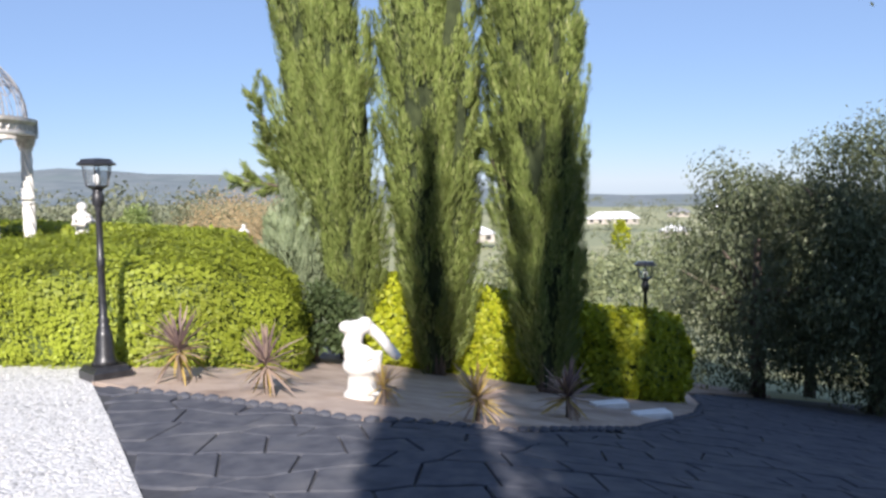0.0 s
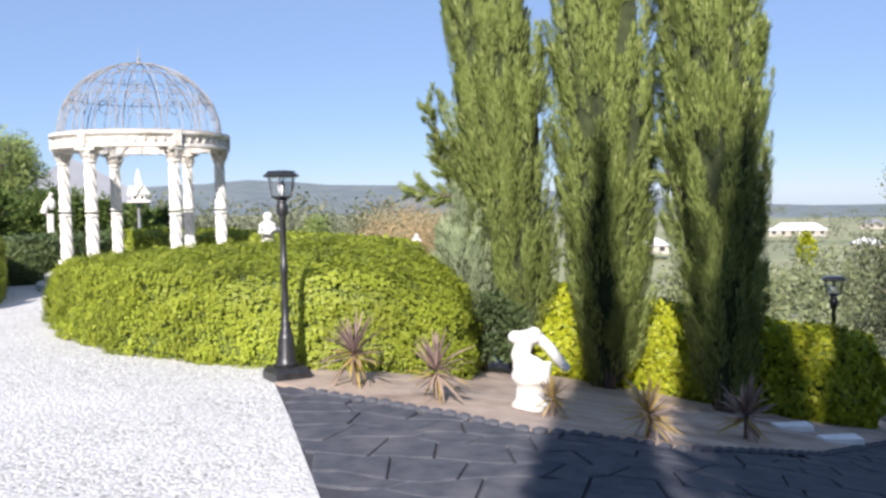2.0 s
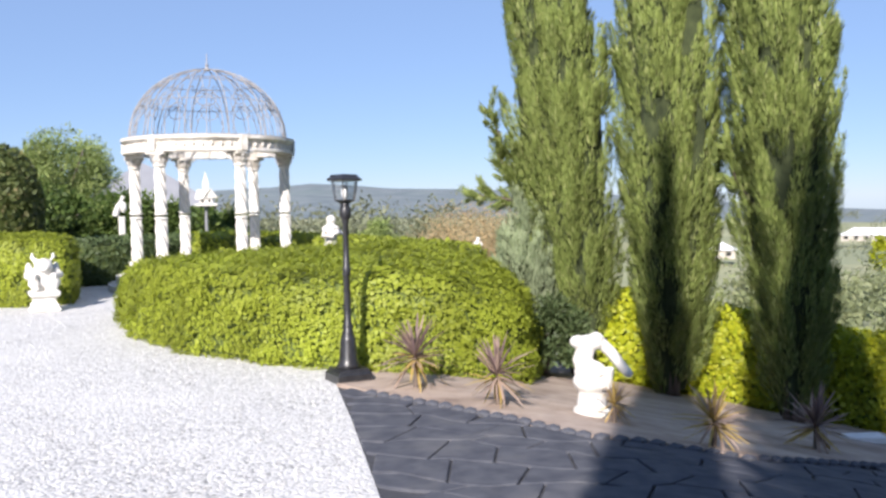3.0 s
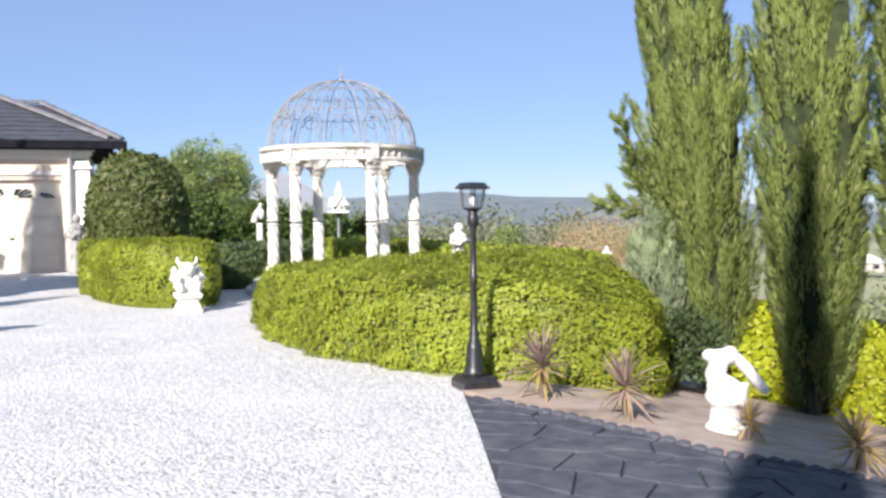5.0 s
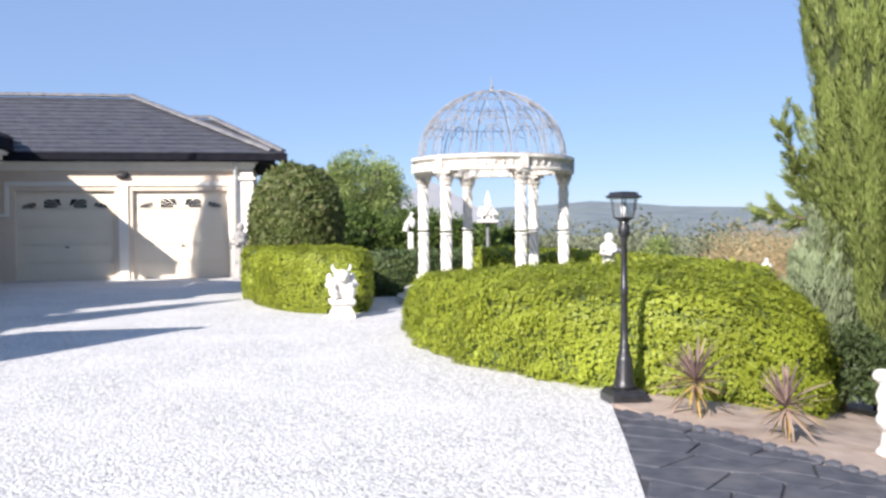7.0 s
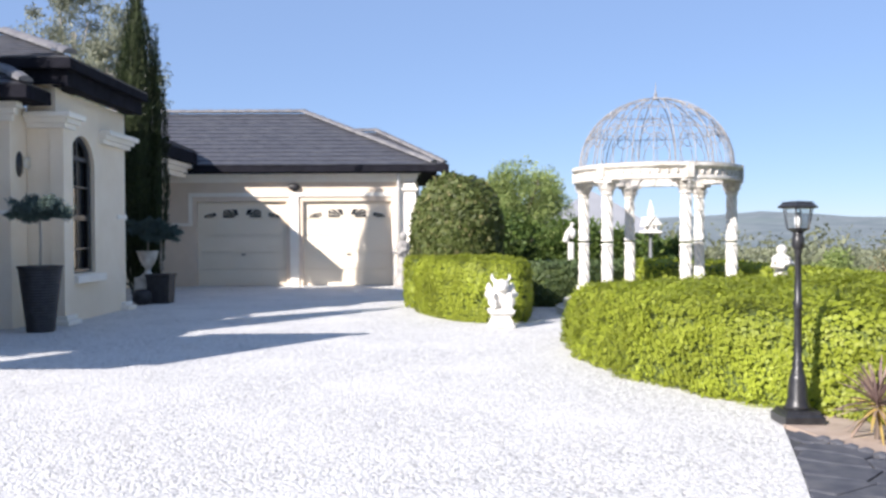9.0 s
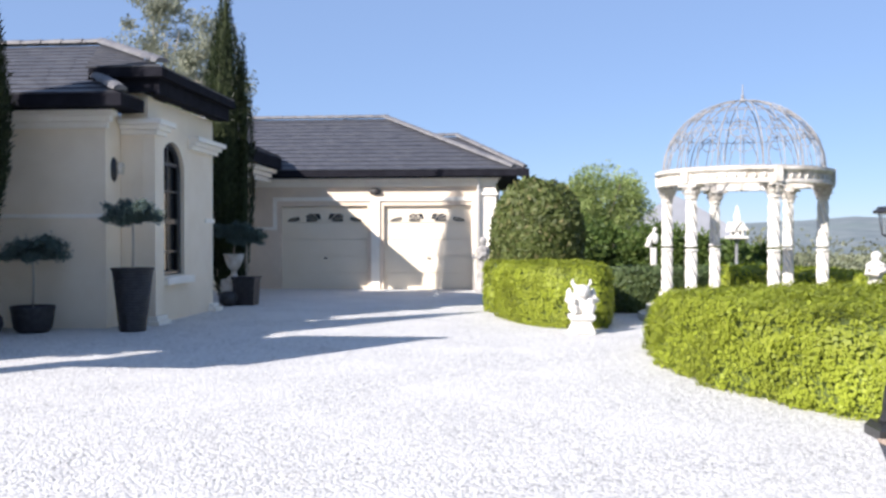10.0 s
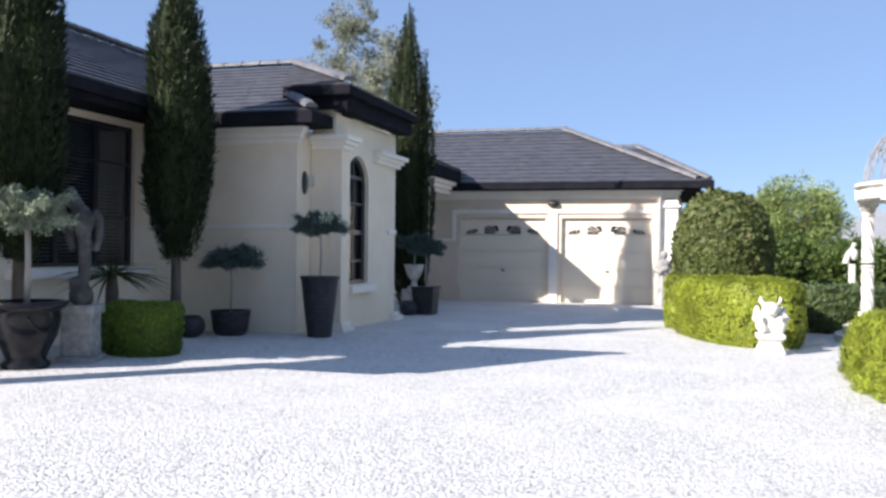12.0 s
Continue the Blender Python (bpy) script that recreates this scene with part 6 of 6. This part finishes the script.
def blade_mesh(material, bend, w):
    """One sword-shaped leaf, a metre long, along x."""
    V, Q = [], []
    for u, ww in ((0, 0.5), (0.3, 1.0), (0.65, 0.85), (1.0, 0.05)):
        z = -bend * u * u
        V += [(u, w * ww, z), (u, 0, z - 0.3 * w * ww), (u, -w * ww, z)]
    for i in range(3):
        for j in range(2):
            Q.append((3 * i + j, 3 * i + j + 1, 3 * i + j + 4, 3 * i + j + 3))
    me = raw_mesh("blade", np.array(V, float), np.array(Q))
    me.materials.append(material)
    return me


BLADES = {m.name: [blade_mesh(m, b, w) for b, w in ((0.02, 0.036), (0.10, 0.042), (0.18, 0.034), (0.28, 0.04))] for m in (CORD_L, CORD_D, CORD_Y)}


def cordyline(at, hgt, spread, seed, label, upper=(CORD_L, CORD_D)):
    rnd = random.Random(seed)
    e = thing("cordyline", at, label, "spiky plant", "cordylines in the bed")
    part("stem", tube(bmesh.new(), [(0, 0, -0.08), (0.005, 0, hgt * 0.28), (0, 0, hgt * 0.42)], 0.018, 0.014, 7), BARK, e)
    for kinds, count, lo, hi, z0 in ((upper, 52, 8, 88, 0.42), ((CORD_Y, CORD_L), 30, -46, 12, 0.36)):
        for k in range(count):
            L = spread * rnd.uniform(0.75, 1.25)
            o = new("blade", BLADES[rnd.choice(kinds).name][rnd.randrange(4)])
            o.parent = e
            o.location = (0, 0, hgt * z0 + 0.03 * rnd.random())
            o.rotation_euler = (rnd.uniform(-0.5, 0.5), -radians(rnd.uniform(lo, hi)), rnd.uniform(0, 6.283))
            o.scale = (L, L, L)


cordyline((2.74, 5.52, ground(2.74) + 0.03), 0.46, 0.27, 1, "purple-bronze spiky cordyline with yellowing lower leaves")
cordyline((2.98, 4.82, ground(2.98) + 0.03), 0.40, 0.24, 2, "bronze spiky cordyline with drooping dry leaves")
cordyline((3.60, 4.42, ground(3.60) + 0.03), 0.20, 0.15, 3, "small pale cordyline in front of the statue", (CORD_L, CORD_Y))
cordyline((3.84, 3.80, ground(3.84) + 0.03), 0.30, 0.22, 4, "yellow-striped spiky cordyline at the edge of the bed", (CORD_Y, CORD_Y, CORD_L))
cordyline((5.03, 4.05, ground(5.03) + 0.03), 0.32, 0.26, 5, "shaded spiky cordyline at the edge of the bed")

FERN_L = leaf_mat("dark_frond", (0.03, 0.05, 0.018), (0.07, 0.10, 0.035), (0.12, 0.15, 0.05), 0.15)
BLADES[FERN_L.name] = [blade_mesh(FERN_L, b, w) for b, w in ((0.25, 0.03), (0.40, 0.034), (0.55, 0.03), (0.32, 0.036))]


def sago_palm(at, hgt, spread, seed, label):
    """A stout stem under a crown of arching fronds."""
    rnd = random.Random(seed)
    e = thing("sago_palm", at, label, "palm")
    part("stem", lathe([(0.09, -0.05), (0.085, 0.2), (0.075, hgt * 0.8), (0.05, hgt)], 12, flutes=6, depth=0.08, twist=20), BARK, e, smooth=True)
    for k in range(70):
        o = new("frond", BLADES[FERN_L.name][rnd.randrange(4)])
        o.parent = e
        L = spread * rnd.uniform(0.8, 1.2)
        o.location, o.scale = (0, 0, hgt - 0.02 + 0.03 * rnd.random()), (L, L * 0.9, L)
        o.rotation_euler = (rnd.uniform(-0.3, 0.3), -radians(rnd.uniform(-2, 34)), rnd.uniform(0, 6.283))


sago_palm((-7.25, 9.75, 0), 0.95, 0.66, 11, "dark green arching palm below the window sill")

# flat pale stones at the bed's edge, their sunlit white put into the colour
SUNLITSTONE = mat("sunlit_pale_stone", (0.72, 0.71, 0.69), (0.82, 0.81, 0.79), 9, 0.7, bump=0.4, bump_scale=30)
for x, y, l, tn in ((6.39, 4.66, 0.33, 12), (6.30, 4.16, 0.33, 10)):
    s = thing("stepping_stone", (x, y, ground(x) + 0.035), "flat pale stone slab at the edge of the bed, coloured as if sunlit", "stone", "pale stones", turn=-40 + tn)
    bm = boxes((-l / 2, -0.075, -0.03, l / 2, 0.075, 0.03), bevel=0.012)
    for v in bm.verts:
        v.co += Vector((noise.noise(v.co * 9), noise.noise(v.co * 9 + Vector((4, 0, 0))), 0)) * 0.03
    part("slab", bm, SUNLITSTONE, s)


# ---- paving stones ----
def inside(poly, x, y):
    c = False
    for (x0, y0), (x1, y1) in zip(poly, poly[1:] + poly[:1]):
        if (y0 > y) != (y1 > y) and x < (x1 - x0) * (y - y0) / (y1 - y0) + x0:
            c = not c
    return c


drive_ob = bpy.data.objects["driveway_base"]
ux, uy = Vector((0.73, -0.68)), Vector((0.68, 0.73))
rnd = random.Random(5)
ROW = 0.27


def wave(row, s):
    return row * ROW + 0.17 * noise.noise(Vector((s * 1.3, row * 3.7, 0))) + 0.08 * noise.noise(Vector((s * 4.1, row * 1.7, 3)))


def stone_mesh(pts):
    """One stamped stone: a flat top with worn edges."""
    bm = bmesh.new()
    c = sum((Vector((*p, 0)) for p in pts), Vector()) / len(pts)
    low, mid, top = [], [], []
    dz = rnd.uniform(-0.003, 0.003)
    for p in pts:
        q = Vector((*p, 0)) - c
        n = q.normalized()
        for ring, inset, z in ((low, 0.001, -0.012), (mid, 0.003, 0.001), (top, 0.012, 0.004)):
            r = q - n * inset
            r.z = z + dz + ground(c.x + r.x) + 0.5 * dz * r.x
            ring.append(bm.verts.new(r + Vector((c.x, c.y, 0))))
    m = len(pts)
    for a, b in ((low, mid), (mid, top)):
        for k in range(m):
            bm.faces.new((a[k], a[(k + 1) % m], b[(k + 1) % m], b[k]))
    bm.faces.new(top)
    bmesh.ops.recalc_face_normals(bm, faces=bm.faces)
    if bm.faces[-1].normal.z < 0:
        bmesh.ops.reverse_faces(bm, faces=bm.faces)
    return bm


near, rest = [], bmesh.new()
for row in range(-3, 46):
    s, last = -9 + rnd.random(), 0.0
    while s < 14:
        L = rnd.uniform(0.26, 0.56)
        lean = rnd.uniform(-0.12, 0.12)
        m = 3
        lowp = [(s + 0.006 + (L - 0.012) * i / m, wave(row, s + L * i / m) + 0.004) for i in range(m + 1)]
        upp = [(s + 0.006 + (L - 0.012) * i / m + last + (lean - last) * i / m, wave(row + 1, s + L * i / m + last + (lean - last) * i / m) - 0.004) for i in range(m, -1, -1)]
        last = lean
        pts = [tuple(ux * a + uy * b) for a, b in lowp + upp]
        cx, cy = sum(p[0] for p in pts) / len(pts), sum(p[1] for p in pts) / len(pts)
        s += L
        if not all(inside(DRIVE, *p) for p in pts):
            pts = [p for p in pts]
            if not inside(DRIVE, cx, cy):
                continue
            ins = [p if inside(DRIVE, *p) else None for p in pts]
            fixed = []
            for p in pts:
                q = Vector(p)
                for _ in range(40):
                    if inside(DRIVE, q.x, q.y):
                        break
                    q = q.lerp(Vector((cx, cy)), 0.05)
                fixed.append((q.x, q.y))
            pts = fixed
        r = math.hypot(cx, cy)
        if cx + cy * 0.6 < 1.5 or r > 19:
            continue
        near.append((r, pts))
near.sort(key=lambda t: t[0])
for r, pts in near[:300]:
    part("paving_stone", stone_mesh(pts), PAVER, drive_ob)
for r, pts in near[300:]:
    b_ = stone_mesh(pts)
    tmp = bpy.data.meshes.new("tmp")
    b_.to_mesh(tmp)
    b_.free()
    rest.from_mesh(tmp)
    bpy.data.meshes.remove(tmp)
if len(rest.verts):
    tagged(part("far_paving", rest, PAVER, drive_ob), "stamped slate-grey paving further down the drive", "", "", "stuff")

# dark edging cobbles between the paving and the earth
run = [Vector(p) for p in BED_EDGE]
for a, b in zip(run, run[1:]):
    steps = max(1, round((b - a).length / 0.105))
    for k in range(steps):
        p = a.lerp(b, (k + 0.5) / steps)
        z = ground(p.x) + rnd.uniform(0.0, 0.008)
        bm = bmesh.new()
        blob(bm, (0, 0, 0), (0.062, 0.044, 0.03), 1, 0.2, 5)
        o = part("edging_cobble", bm, PAVER, drive_ob)
        o.location, o.rotation_euler = (p.x, p.y, z), (0, 0, math.atan2((b - a).y, (b - a).x) + rnd.uniform(-0.2, 0.2))

# ---- loose chips on the gravel ----
N = 9000
az = np.radians(RNG.uniform(-46, 30, N))
rr = 3.9 + 11 * RNG.random(N) ** 1.35
x, y = rr * np.sin(az), rr * np.cos(az)
seam_x = np.interp(y, [p[1] for p in SEAM], [p[0] for p in SEAM])
ok = (x < np.where(y < 5.95, seam_x - 0.01, 2.5)) & (y < 21) & ~((x < -8.0) | ((x < -5.3) & (y > 12.4)))
x, y = x[ok], y[ok]
n = len(x)
s = (0.0055 + 0.008 * RNG.random(n) ** 1.5)[:, None, None]
octa = np.array(((1, 0, 0), (0, 1, 0), (-1, 0, 0), (0, -1, 0), (0, 0, 0.75), (0, 0, -0.75)), float)
v = octa[None] * s * (0.65 + 0.7 * RNG.random((n, 6, 1)))
a = RNG.random(n) * 6.283
ca, sa = np.cos(a)[:, None], np.sin(a)[:, None]
v = np.stack([v[..., 0] * ca - v[..., 1] * sa + x[:, None], v[..., 0] * sa + v[..., 1] * ca + y[:, None], v[..., 2] + 0.001], -1)
f = np.array(((0, 1, 4), (1, 2, 4), (2, 3, 4), (3, 0, 4), (1, 0, 5), (2, 1, 5), (3, 2, 5), (0, 3, 5)))
q = (f[None] + 6 * np.arange(n)[:, None, None]).reshape(-1, 3)
tagged(part("gravel_chips", raw_mesh("gravel_chips", v.reshape(-1, 3), q), STONE_CHIP), "loose white quartz chips over the court", "gravel", "", "stuff")
